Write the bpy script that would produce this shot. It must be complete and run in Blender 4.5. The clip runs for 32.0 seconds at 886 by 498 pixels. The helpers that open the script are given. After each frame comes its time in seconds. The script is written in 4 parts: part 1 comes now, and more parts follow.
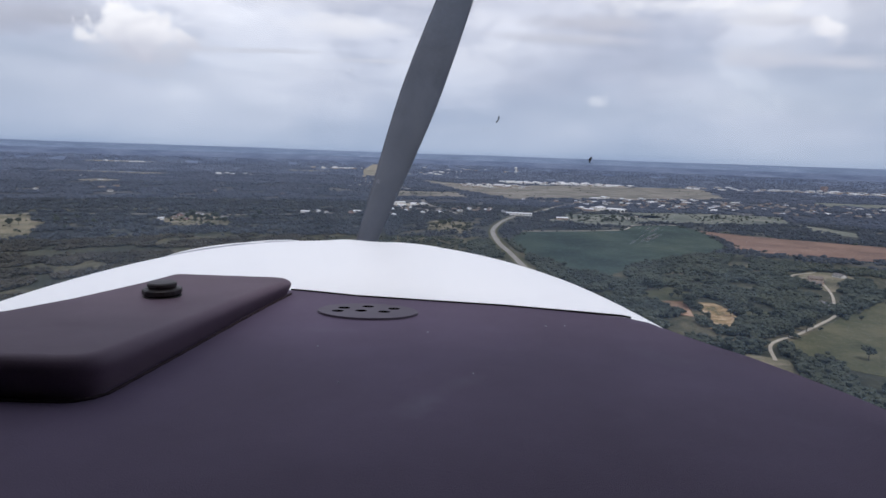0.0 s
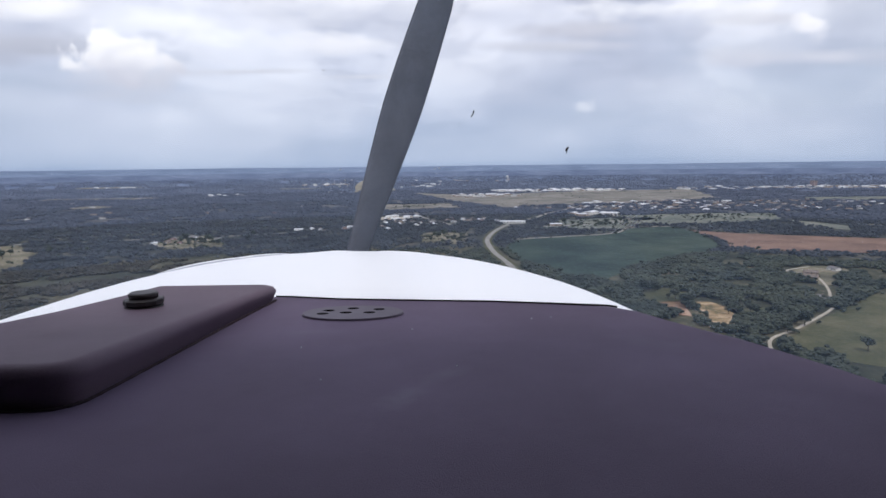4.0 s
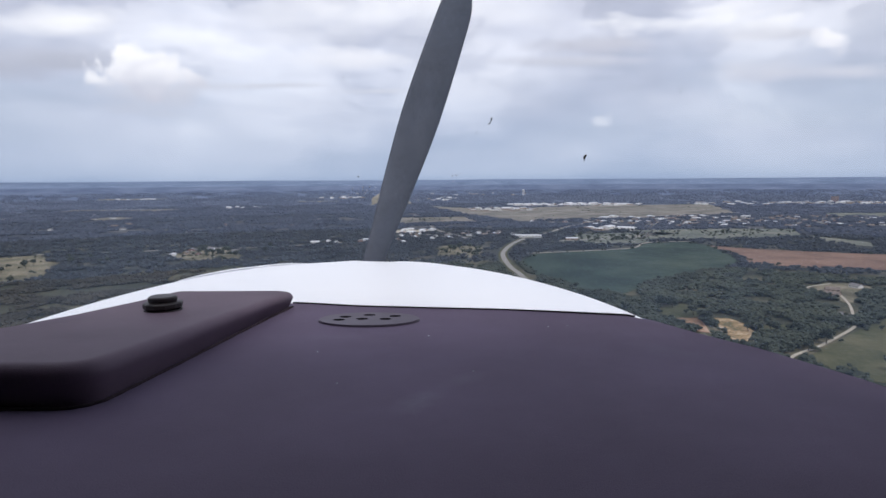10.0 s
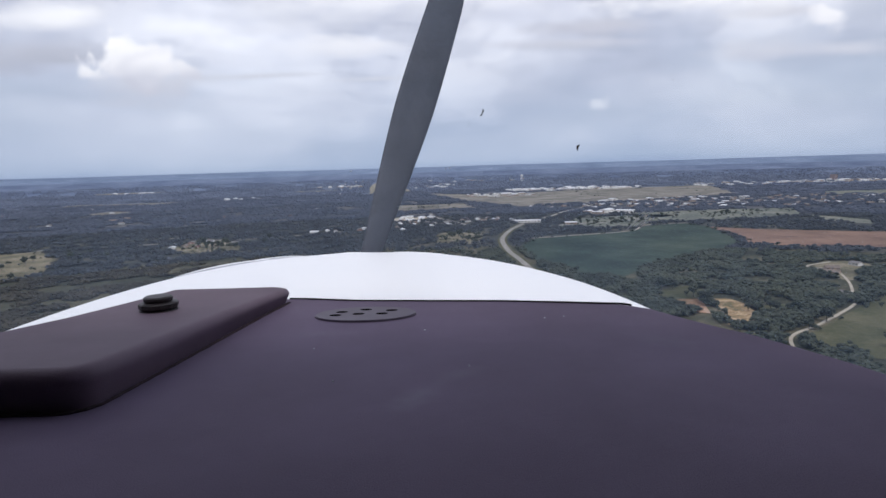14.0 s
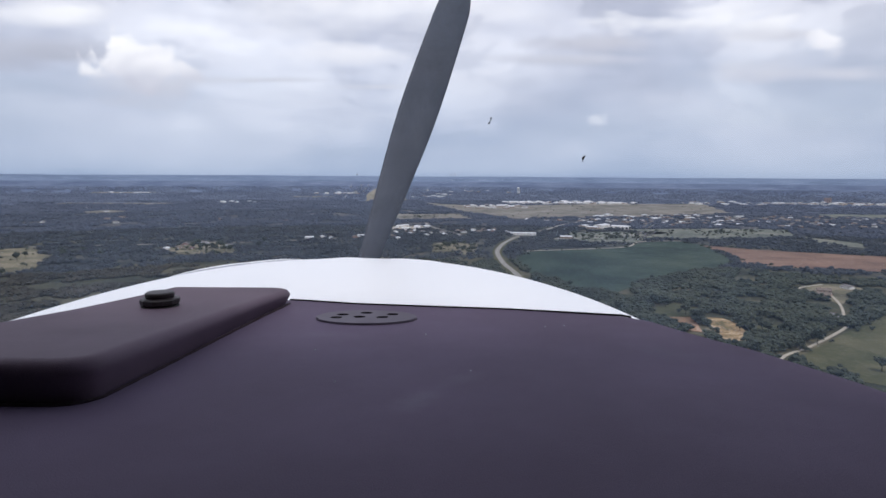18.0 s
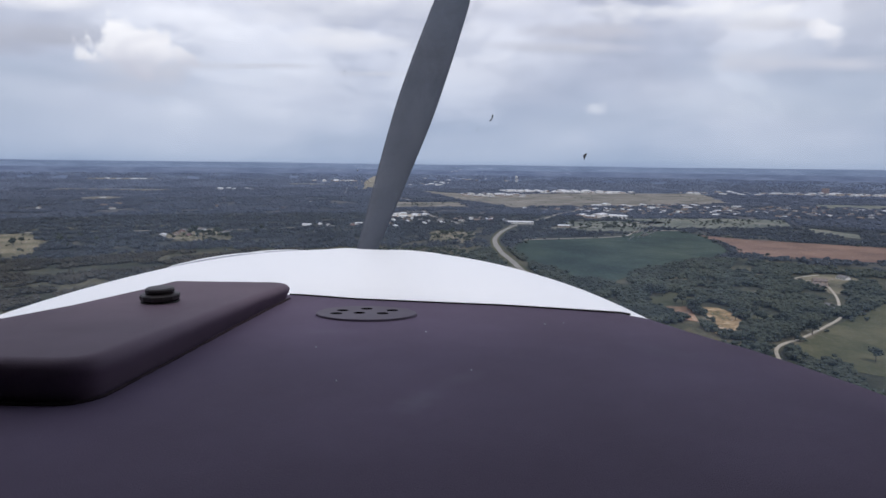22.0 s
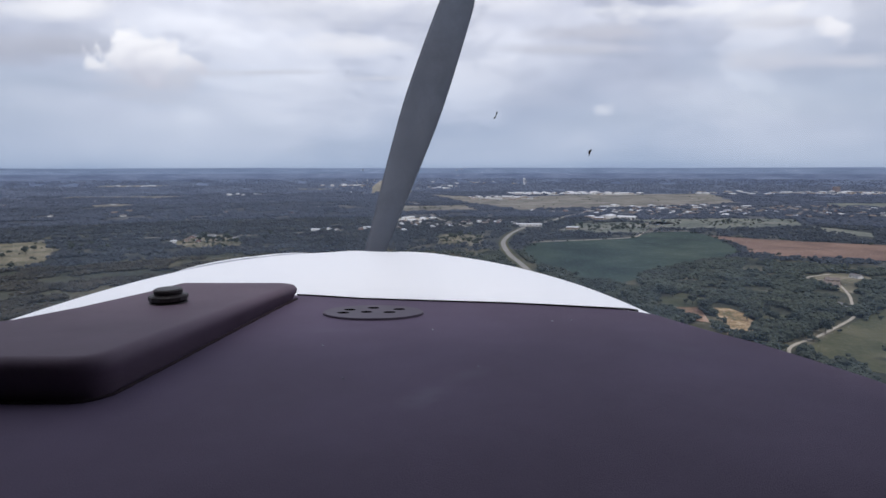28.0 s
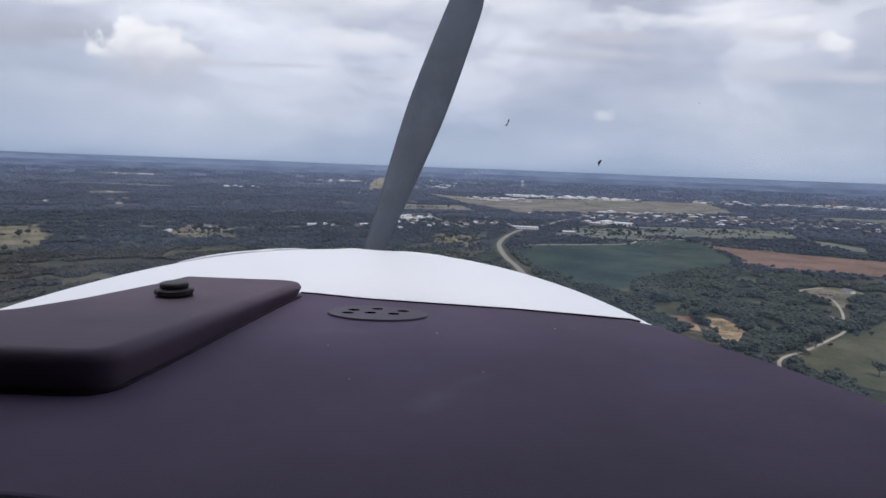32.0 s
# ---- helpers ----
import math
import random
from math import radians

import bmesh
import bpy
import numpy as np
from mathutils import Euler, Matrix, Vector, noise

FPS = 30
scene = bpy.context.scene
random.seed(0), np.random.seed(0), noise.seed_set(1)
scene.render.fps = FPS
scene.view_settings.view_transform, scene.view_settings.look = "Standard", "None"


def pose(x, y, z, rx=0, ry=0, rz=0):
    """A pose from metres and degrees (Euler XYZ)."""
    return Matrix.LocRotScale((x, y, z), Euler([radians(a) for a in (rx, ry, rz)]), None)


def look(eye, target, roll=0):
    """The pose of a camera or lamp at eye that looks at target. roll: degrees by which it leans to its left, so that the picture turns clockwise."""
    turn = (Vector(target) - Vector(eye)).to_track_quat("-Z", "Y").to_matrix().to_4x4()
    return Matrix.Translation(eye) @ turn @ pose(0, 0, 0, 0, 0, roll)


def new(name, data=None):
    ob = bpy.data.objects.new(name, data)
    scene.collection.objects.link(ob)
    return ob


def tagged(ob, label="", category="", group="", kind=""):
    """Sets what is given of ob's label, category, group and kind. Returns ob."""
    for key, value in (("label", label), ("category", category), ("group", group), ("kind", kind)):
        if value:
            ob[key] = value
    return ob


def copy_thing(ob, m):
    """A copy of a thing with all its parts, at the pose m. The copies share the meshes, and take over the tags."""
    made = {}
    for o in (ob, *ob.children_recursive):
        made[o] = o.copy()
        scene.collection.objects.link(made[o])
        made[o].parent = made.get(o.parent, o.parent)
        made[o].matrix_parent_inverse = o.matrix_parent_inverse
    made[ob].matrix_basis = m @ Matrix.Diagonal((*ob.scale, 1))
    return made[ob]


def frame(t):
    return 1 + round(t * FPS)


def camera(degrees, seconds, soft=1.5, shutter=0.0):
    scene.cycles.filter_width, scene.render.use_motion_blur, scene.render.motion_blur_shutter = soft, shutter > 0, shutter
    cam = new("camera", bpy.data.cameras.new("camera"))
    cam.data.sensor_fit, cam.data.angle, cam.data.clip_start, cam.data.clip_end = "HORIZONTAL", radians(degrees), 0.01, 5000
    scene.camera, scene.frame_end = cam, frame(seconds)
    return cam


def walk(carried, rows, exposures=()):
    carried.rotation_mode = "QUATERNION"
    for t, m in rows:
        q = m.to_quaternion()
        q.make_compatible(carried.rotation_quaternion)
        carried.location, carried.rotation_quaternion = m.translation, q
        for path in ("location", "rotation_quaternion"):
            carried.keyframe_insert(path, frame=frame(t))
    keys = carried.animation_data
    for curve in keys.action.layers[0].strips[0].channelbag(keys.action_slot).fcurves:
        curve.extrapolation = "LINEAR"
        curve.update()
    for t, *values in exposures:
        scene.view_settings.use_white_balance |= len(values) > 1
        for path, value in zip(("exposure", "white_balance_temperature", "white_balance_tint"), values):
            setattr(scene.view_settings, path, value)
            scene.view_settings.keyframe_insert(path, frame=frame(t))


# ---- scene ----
cam = camera(72.0, 32.0, soft=1.5)
EYE = 145.0
# seconds; pitch, roll, yaw in degrees; and small offsets in metres, fitted so aircraft and horizon both line up in view
ROWS = [
    (0, -8.85, -1.98, 0.01, -0.0122, 0.0010, 0.0147), (0.5, -8.70, -0.38, -1.90, -0.0020, 0.0032, 0.0149), (1, -9.70, 2.06, -0.61, 0.0086, 0.0068, 0.0177), (1.5, -9.06, 1.81, 0.04, 0.0079, 0.0050, 0.0096),
    (2, -8.23, 1.40, 0.39, 0.0071, 0.0028, 0.0016), (2.5, -7.96, 1.18, 0.35, 0.0049, 0.0010, -0.0002), (3, -7.48, 0.54, 0.27, 0.0035, 0.0007, -0.0025), (3.5, -7.76, 0.62, -0.56, 0.0030, 0.0001, -0.0021),
    (5.5, -7.71, 0.73, -1.08, 0.0022, 0.0003, -0.0010), (6, -7.58, 0.85, -1.20, 0.0037, 0.0010, -0.0017), (6.5, -7.64, 0.62, -1.13, 0.0032, 0.0019, 0.0007), (7, -7.82, 0.68, -1.07, 0.0023, 0.0021, 0.0035),
    (7.5, -7.93, 0.79, -0.74, 0.0037, 0.0026, 0.0013), (8, -7.91, 1.04, -1.19, 0.0041, 0.0011, -0.0002), (8.5, -7.56, 1.45, 0.03, 0.0062, 0.0010, -0.0035), (9, -7.29, 1.91, 0.43, 0.0083, 0.0009, -0.0068),
    (9.5, -6.75, 1.13, 0.77, 0.0049, 0.0003, -0.0078), (10, -6.49, 0.36, 0.67, 0.0012, -0.0009, -0.0087), (10.5, -6.64, 0.29, 0.31, 0.0006, -0.0011, -0.0075), (11, -6.79, 0.12, -0.03, 0.0003, -0.0006, -0.0065),
    (11.5, -6.82, -0.31, -0.12, -0.0016, -0.0009, -0.0051), (12, -6.93, -0.65, -0.08, -0.0033, -0.0010, -0.0038), (12.5, -7.24, 0.24, -0.07, -0.0010, -0.0002, -0.0006), (13, -7.64, 0.86, 0.07, 0.0018, 0.0013, 0.0024),
    (13.5, -7.57, 1.25, 0.43, 0.0044, 0.0020, 0.0000), (14, -7.71, 1.66, 0.47, 0.0067, 0.0018, -0.0021), (14.5, -7.40, 1.42, 0.09, 0.0055, 0.0010, -0.0029), (16.5, -6.85, 0.47, -0.20, 0.0014, -0.0009, -0.0060),
    (17, -6.90, 0.35, -0.03, 0.0003, -0.0013, -0.0059), (17.5, -6.95, 0.04, 0.17, -0.0011, -0.0016, -0.0061), (18, -6.79, -0.34, 0.23, -0.0027, -0.0018, -0.0062), (18.5, -6.74, -1.00, 0.28, -0.0049, -0.0025, -0.0073),
    (19, -6.59, -1.55, -0.03, -0.0073, -0.0035, -0.0080), (19.5, -6.66, -1.59, -0.01, -0.0073, -0.0026, -0.0063), (20, -7.06, -1.68, 0.01, -0.0076, -0.0025, -0.0043), (20.5, -7.26, -1.82, -0.36, -0.0080, -0.0012, -0.0004),
    (21, -8.06, -1.79, -0.38, -0.0086, -0.0004, 0.0036), (21.5, -8.01, -1.26, -0.09, -0.0074, -0.0004, 0.0034), (22, -7.89, -0.72, 0.04, -0.0061, -0.0005, 0.0034), (22.5, -7.99, 0.18, 0.16, -0.0021, 0.0001, 0.0029),
    (23, -8.19, 1.06, 0.32, 0.0021, 0.0010, 0.0025), (23.5, -7.97, 1.17, 0.04, 0.0024, 0.0008, 0.0024), (24, -7.98, 1.29, 0.38, 0.0030, 0.0012, 0.0022), (24.5, -7.79, -0.02, 0.53, -0.0038, -0.0010, 0.0001),
    (26.5, -8.00, 1.47, 0.30, 0.0043, 0.0006, -0.0005), (27, -7.71, 0.33, 0.22, -0.0012, -0.0011, -0.0017), (27.5, -7.35, 0.19, 0.69, -0.0022, -0.0012, -0.0021), (28, -7.58, 0.07, 0.74, -0.0032, -0.0016, -0.0024),
    (28.5, -7.47, 0.14, 0.57, -0.0022, -0.0014, -0.0031), (29, -7.00, 0.29, 0.37, -0.0014, -0.0015, -0.0038), (29.5, -7.40, 0.33, 0.57, -0.0005, -0.0004, -0.0019), (30, -7.71, 0.74, 0.73, 0.0001, 0.0000, 0.0002),
    (30.5, -7.76, -0.38, 0.79, -0.0060, -0.0012, 0.0016), (31, -7.98, -1.58, 0.91, -0.0126, -0.0035, 0.0033), (31.5, -7.91, -1.86, 0.79, -0.0139, -0.0037, 0.0030), (32, -7.63, -2.15, 0.63, -0.0155, -0.0044, 0.0029),
]
walk(cam, [(t, pose(x, y, EYE + z, 90 + p, r, w)) for t, p, r, w, x, y, z in ROWS],
     exposures=[(t, e, 6340, 12) for t, e in ((0, -0.04), (3, 0.09), (6, 0.13), (12, 0.05), (17, 0.05), (19, 0.02), (21, -0.05), (24, -0.07), (29, -0.05), (32, -0.1))])


from mathutils.bvhtree import BVHTree


# ---- node helpers ----
class Nodes:
    def __init__(self, tree):
        self.t = tree

    def add(self, kind, **values):
        n = self.t.nodes.new(kind)
        for k, v in values.items():
            setattr(n, k, v)
        return n

    def link(self, a, b):
        self.t.links.new(a, b)

    def math(self, op, a, b=None, clamp=False):
        n = self.add("ShaderNodeMath", operation=op, use_clamp=clamp)
        for i, v in enumerate((a, b)):
            if v is None:
                continue
            if isinstance(v, (int, float)):
                n.inputs[i].default_value = v
            else:
                self.link(v, n.inputs[i])
        return n.outputs[0]

    def noise(self, vector, scale, detail=4.0, rough=0.55, distortion=0.0):
        n = self.add("ShaderNodeTexNoise")
        n.inputs["Scale"].default_value = scale
        n.inputs["Detail"].default_value = detail
        n.inputs["Roughness"].default_value = rough
        n.inputs["Distortion"].default_value = distortion
        self.link(vector, n.inputs["Vector"])
        return n.outputs["Fac"]

    def ramp(self, fac, stops):
        n = self.add("ShaderNodeValToRGB")
        while len(n.color_ramp.elements) < len(stops):
            n.color_ramp.elements.new(0.5)
        for e, (p, c) in zip(n.color_ramp.elements, stops):
            e.position = p
            e.color = (*c, 1) if len(c) == 3 else c
        self.link(fac, n.inputs[0])
        return n.outputs["Color"]

    def mix(self, fac, a, b, blend="MIX"):
        n = self.add("ShaderNodeMix", data_type="RGBA", blend_type=blend)
        for i, v in ((0, fac), (6, a), (7, b)):
            if isinstance(v, (int, float)):
                n.inputs[i].default_value = v
            elif isinstance(v, tuple):
                n.inputs[i].default_value = (*v, 1)
            else:
                self.link(v, n.inputs[i])
        return n.outputs[2]


# ---- sky ----
SUN_EL, SUN_AZ = radians(62), radians(150)
world = bpy.data.worlds.new("world")
scene.world = world
world.use_nodes = True
wt = world.node_tree
wt.nodes.clear()
W = Nodes(wt)
sky = W.add("ShaderNodeTexSky", sky_type="NISHITA", sun_disc=False, sun_elevation=SUN_EL, sun_rotation=SUN_AZ)
direction = W.add("ShaderNodeTexCoord").outputs["Generated"]
sep = W.add("ShaderNodeSeparateXYZ")
W.link(direction, sep.inputs[0])
up = W.math("MAXIMUM", sep.outputs[2], 0.0)
den = W.math("ADD", up, 0.17)
flat = W.add("ShaderNodeCombineXYZ")
W.link(W.math("DIVIDE", sep.outputs[0], den), flat.inputs[0])
W.link(W.math("DIVIDE", sep.outputs[1], den), flat.inputs[1])
puff_v = W.add("ShaderNodeMapping")
W.link(direction, puff_v.inputs[0])
puff_v.inputs["Location"].default_value = (0.33, 0.1, 0.25)
puff_v.inputs["Scale"].default_value = (1.0, 1.0, 1.9)
deck = W.noise(flat.outputs[0], 0.95, 6.0, 0.52, 0.35)
puff = W.noise(puff_v.outputs[0], 4.3, 9.0, 0.56, 0.25)
small = W.noise(puff_v.outputs[0], 10.0, 6.0, 0.55, 0.2)
# broken overcast: white tops, grey undersides, thin blue-grey gaps
body = W.ramp(deck, [(0.30, (0.46, 0.48, 0.56)), (0.45, (0.62, 0.64, 0.71)), (0.58, (0.82, 0.83, 0.87)), (0.72, (1.0, 1.0, 1.02))])
heap = W.ramp(puff, [(0.34, (0.74, 0.75, 0.81)), (0.47, (0.90, 0.91, 0.95)), (0.535, (1.02, 1.02, 1.04)), (0.56, (1.20, 1.19, 1.18)), (0.70, (1.32, 1.31, 1.29))])
tuft = W.ramp(small, [(0.35, (0.93, 0.93, 0.94)), (0.65, (1.06, 1.06, 1.06))])
cloud = W.mix(1.0, W.mix(1.0, body, heap, "MULTIPLY"), tuft, "MULTIPLY")
blue = W.mix(1.0, sky.outputs[0], (0.10, 0.10, 0.10), "MULTIPLY")
cover = W.ramp(W.noise(flat.outputs[0], 0.5, 5.0, 0.5, 0.4), [(0.30, (0.62, 0.62, 0.62)), (0.48, (1.0, 1.0, 1.0))])
above = W.mix(cover, blue, cloud)
veil = W.ramp(up, [(0.0, (1, 1, 1)), (0.05, (0.88, 0.88, 0.88)), (0.12, (0.55, 0.55, 0.55)), (0.24, (0.12, 0.12, 0.12)), (0.34, (0.0, 0.0, 0.0))])
low_v = W.add("ShaderNodeMapping")
W.link(direction, low_v.inputs[0])
low_v.inputs["Scale"].default_value = (1.0, 1.0, 3.2)
low = W.ramp(W.noise(low_v.outputs[0], 2.6, 5.0, 0.5, 0.3), [(0.33, (0.41, 0.49, 0.63)), (0.62, (0.59, 0.65, 0.76))])
# denser haze along the horizon
low = W.mix(1.0, low, W.ramp(up, [(0.0, (0.70, 0.76, 0.84)), (0.012, (0.84, 0.88, 0.92)), (0.035, (0.92, 0.94, 0.96)), (0.10, (1.0, 1.0, 1.0))]), "MULTIPLY")
final = W.mix(veil, above, low)
# single clouds ahead, by their slope across and up from level
ahead = W.math("GREATER_THAN", sep.outputs[1], 0.15)
depth = W.math("MAXIMUM", sep.outputs[1], 0.05)
across, rise = W.math("DIVIDE", sep.outputs[0], depth), W.math("DIVIDE", sep.outputs[2], depth)
lumps = W.noise(direction, 17.0, 8.0, 0.58, 0.2)
wisps = W.noise(low_v.outputs[0], 6.0, 6.0, 0.55, 0.4)
for a0, e0, wide, high, edge, rough, lower, upper in (
        (-0.64, 0.190, 0.16, 0.030, 0.9, 1.4, (0.44, 0.46, 0.54), (0.57, 0.59, 0.66)),
        (-0.60, 0.252, 0.13, 0.026, 0.8, 1.4, (0.90, 0.91, 0.94), (1.04, 1.04, 1.05)),
        (-0.49, 0.145, 0.12, 0.035, 0.8, 1.4, (0.58, 0.60, 0.67), (0.70, 0.72, 0.78)),
        (0.24, 0.212, 0.11, 0.016, 0.9, 1.5, (0.56, 0.57, 0.64), (0.66, 0.67, 0.73)),
        (0.20, 0.186, 0.13, 0.010, 0.9, 1.4, (0.58, 0.60, 0.67), (0.68, 0.69, 0.75)),
        (0.52, 0.228, 0.10, 0.010, 0.9, 1.4, (0.66, 0.67, 0.73), (0.76, 0.77, 0.82)),
        (0.40, 0.262, 0.13, 0.018, 0.8, 1.4, (0.92, 0.92, 0.95), (1.06, 1.06, 1.06)),
        (-0.10, 0.262, 0.26, 0.050, 0.95, 1.2, (0.88, 0.89, 0.93), (1.0, 1.0, 1.01)),
        (0.63, 0.165, 0.24, 0.020, 0.9, 1.5, (0.61, 0.63, 0.71), (0.72, 0.74, 0.80)),
        (-0.52, 0.176, 0.092, 0.034, 0.42, 2.1, (0.62, 0.63, 0.70), (1.10, 1.09, 1.08)),
        (-0.455, 0.166, 0.050, 0.020, 0.45, 2.0, (0.68, 0.69, 0.75), (1.04, 1.03, 1.03)),
        (-0.57, 0.162, 0.050, 0.018, 0.45, 2.0, (0.64, 0.65, 0.72), (1.00, 1.00, 1.00)),
        (0.60, 0.215, 0.045, 0.026, 0.48, 2.0, (0.80, 0.81, 0.87), (1.08, 1.07, 1.07)),
        (0.38, 0.245, 0.16, 0.022, 0.6, 1.7, (0.85, 0.86, 0.90), (1.08, 1.08, 1.08)),
        (-0.16, 0.190, 0.12, 0.020, 0.8, 1.6, (0.78, 0.80, 0.86), (0.96, 0.96, 0.98)),
        (0.245, 0.089, 0.022, 0.012, 0.48, 1.7, (0.60, 0.65, 0.74), (0.70, 0.74, 0.81)),
        (-0.27, 0.152, 0.12, 0.006, 0.9, 1.2, (0.62, 0.64, 0.70), (0.70, 0.72, 0.78)),
        (-0.12, 0.142, 0.09, 0.006, 0.9, 1.2, (0.66, 0.68, 0.74), (0.72, 0.74, 0.80))):
    dx = W.math("DIVIDE", W.math("SUBTRACT", across, a0), wide)
    dy = W.math("DIVIDE", W.math("SUBTRACT", rise, e0), high)
    r2 = W.math("SQRT", W.math("ADD", W.math("MULTIPLY", dx, dx), W.math("MULTIPLY", dy, dy)))
    ragged_r = W.math("ADD", r2, W.math("MULTIPLY", W.math("SUBTRACT", lumps if edge < 0.5 else wisps, 0.5), rough * 2))
    mask = W.math("DIVIDE", W.math("SUBTRACT", 1.0, ragged_r), edge, clamp=True)
    mask = W.math("MULTIPLY", mask, ahead)
    tone_at = W.math("ADD", W.math("MULTIPLY", dy, 0.36), W.math("MULTIPLY", lumps, 0.9), clamp=True)
    final = W.mix(mask, final, W.ramp(tone_at, [(0.15, lower), (0.75, upper)]))
bg = W.add("ShaderNodeBackground")
W.link(final, bg.inputs[0])
bg.inputs[1].default_value = 1.0
W.link(bg.outputs[0], W.add("ShaderNodeOutputWorld").inputs[0])

sun = new("sun", bpy.data.lights.new("sun", "SUN"))
sun.data.energy, sun.data.angle, sun.data.color = 1.7, radians(28), (1.0, 0.96, 0.9)
sun.matrix_world = look((0, 0, 500), (-math.sin(SUN_AZ) * 100, -math.cos(SUN_AZ) * 100, 500 - math.tan(SUN_EL) * 100))


# ---- materials ----
def material(name, low_c, high_c, scale=1.0, rough=0.8, fine=None, bump=0.0, metal=0.0, where="Object", island=0.0, third=None, spec=0.3, spread=0.15):
    """Two-scale mottled surface: colours low_c to high_c over noise of 1/scale metres, finer grain on top."""
    m = bpy.data.materials.new(name)
    m.use_nodes = True
    m.node_tree.nodes.clear()
    n = Nodes(m.node_tree)
    out = n.add("ShaderNodeOutputMaterial")
    b = n.add("ShaderNodeBsdfPrincipled")
    n.link(b.outputs[0], out.inputs[0])
    if where == "World":
        v = n.add("ShaderNodeNewGeometry").outputs["Position"]
    else:
        v = n.add("ShaderNodeTexCoord").outputs["Object"]
    big = n.noise(v, scale, 5.0, 0.6)
    grain = n.noise(v, fine or scale * 14, 3.0, 0.6)
    both = n.math("ADD", n.math("MULTIPLY", big, 0.68), n.math("MULTIPLY", grain, 0.32))
    stops = [(0.5 - spread, low_c), (0.5 + spread, high_c)] if third is None else [(0.5 - spread, low_c), (0.5, high_c), (0.5 + spread, third)]
    col = n.ramp(both, stops)
    if island:
        r = n.add("ShaderNodeNewGeometry").outputs["Random Per Island"]
        k = n.math("ADD", n.math("MULTIPLY", r, island), 1 - island / 2)
        c = n.add("ShaderNodeCombineXYZ")
        for i in range(3):
            n.link(k, c.inputs[i])
        col = n.mix(1.0, col, c.outputs[0], "MULTIPLY")
    n.link(col, b.inputs["Base Color"])
    rr = n.math("ADD", n.math("MULTIPLY", grain, 0.16), rough - 0.08, clamp=True)
    n.link(rr, b.inputs["Roughness"])
    b.inputs["Metallic"].default_value = metal
    b.inputs["Specular IOR Level"].default_value = spec
    if bump:
        bp = n.add("ShaderNodeBump")
        bp.inputs["Strength"].default_value = 0.6
        bp.inputs["Distance"].default_value = bump
        n.link(grain, bp.inputs["Height"])
        n.link(bp.outputs[0], b.inputs["Normal"])
    return m


VINYL = material("glareshield vinyl", (0.096, 0.0705, 0.118), (0.143, 0.109, 0.179), 5.0, 0.72, 900, 0.0006, spec=0.35)
# faint pale smears on the deck: centre, half length, half width, turn, strength
V = Nodes(VINYL.node_tree)
shader = next(n for n in V.t.nodes if n.type == "BSDF_PRINCIPLED")
plain = shader.inputs["Base Color"].links[0].from_socket
spot_v = V.add("ShaderNodeTexCoord").outputs["Object"]
patchy = V.noise(spot_v, 55.0, 4.0, 0.6, 0.6)
for sx, sy, long, wide, turn, strength in ((-0.022, 0.432, 0.034, 0.017, 58, 0.11), (0.012, 0.480, 0.030, 0.012, 40, 0.06), (-0.125, 0.615, 0.040, 0.014, 5, 0.05), (0.205, 0.560, 0.045, 0.022, 130, 0.05)):
    at = V.add("ShaderNodeMapping", vector_type="TEXTURE")
    at.inputs["Location"].default_value = (sx, sy, -0.170)
    at.inputs["Rotation"].default_value = (0, 0, radians(turn))
    at.inputs["Scale"].default_value = (long, wide, 0.05)
    V.link(spot_v, at.inputs[0])
    away = V.add("ShaderNodeVectorMath", operation="LENGTH")
    V.link(at.outputs[0], away.inputs[0])
    fade = V.math("SUBTRACT", 1.0, V.math("ADD", away.outputs["Value"], V.math("MULTIPLY", V.math("SUBTRACT", patchy, 0.5), 1.6)), clamp=True)
    plain = V.mix(V.math("MULTIPLY", fade, strength), plain, (0.36, 0.38, 0.42))
V.link(plain, shader.inputs["Base Color"])
VINYL_DARK = material("padded vinyl", (0.107, 0.073, 0.103), (0.151, 0.108, 0.145), 9.0, 0.62, 900, 0.0005, spec=0.35)
# dark tone for the shade in the crease under the cover
CREASE_SHADE = material("dark maroon piping", (0.022, 0.012, 0.017), (0.040, 0.024, 0.031), 40.0, 0.8, 700, 0.0004)
BLACK = material("black plastic", (0.012, 0.011, 0.012), (0.024, 0.022, 0.024), 30.0, 0.5)
KNOB = material("worn dark plastic", (0.010, 0.008, 0.010), (0.032, 0.026, 0.029), 45.0, 0.42, 400, 0.0004)
RUBBER = material("black rubber seal", (0.006, 0.006, 0.007), (0.014, 0.013, 0.014), 40.0, 0.8)
PALE = material("pale dried film", (0.40, 0.42, 0.45), (0.60, 0.61, 0.63), 60.0, 0.9)
# black that stands in for the shade inside the grille's holes
VOID = material("shadowed hole", (0.004, 0.004, 0.004), (0.007, 0.006, 0.007), 30.0, 0.95, spec=0.0)
PLATE = material("grey grille plate", (0.095, 0.080, 0.112), (0.125, 0.108, 0.145), 30.0, 0.5)
WHITE = material("white aircraft paint", (0.81, 0.82, 0.84), (0.87, 0.875, 0.885), 2.0, 0.46, 120, spec=0.5)
SEAM = material("panel seam grey", (0.22, 0.23, 0.26), (0.36, 0.37, 0.40), 9.0, 0.6)
BLADE = material("grey propeller paint", (0.060, 0.060, 0.068), (0.100, 0.100, 0.112), 6.0, 0.6, 90)
# never in view; kept this dark to cut bounce light on the cover
LINING = material("dark cabin lining", (0.026, 0.024, 0.024), (0.044, 0.041, 0.040), 5.0, 0.9)
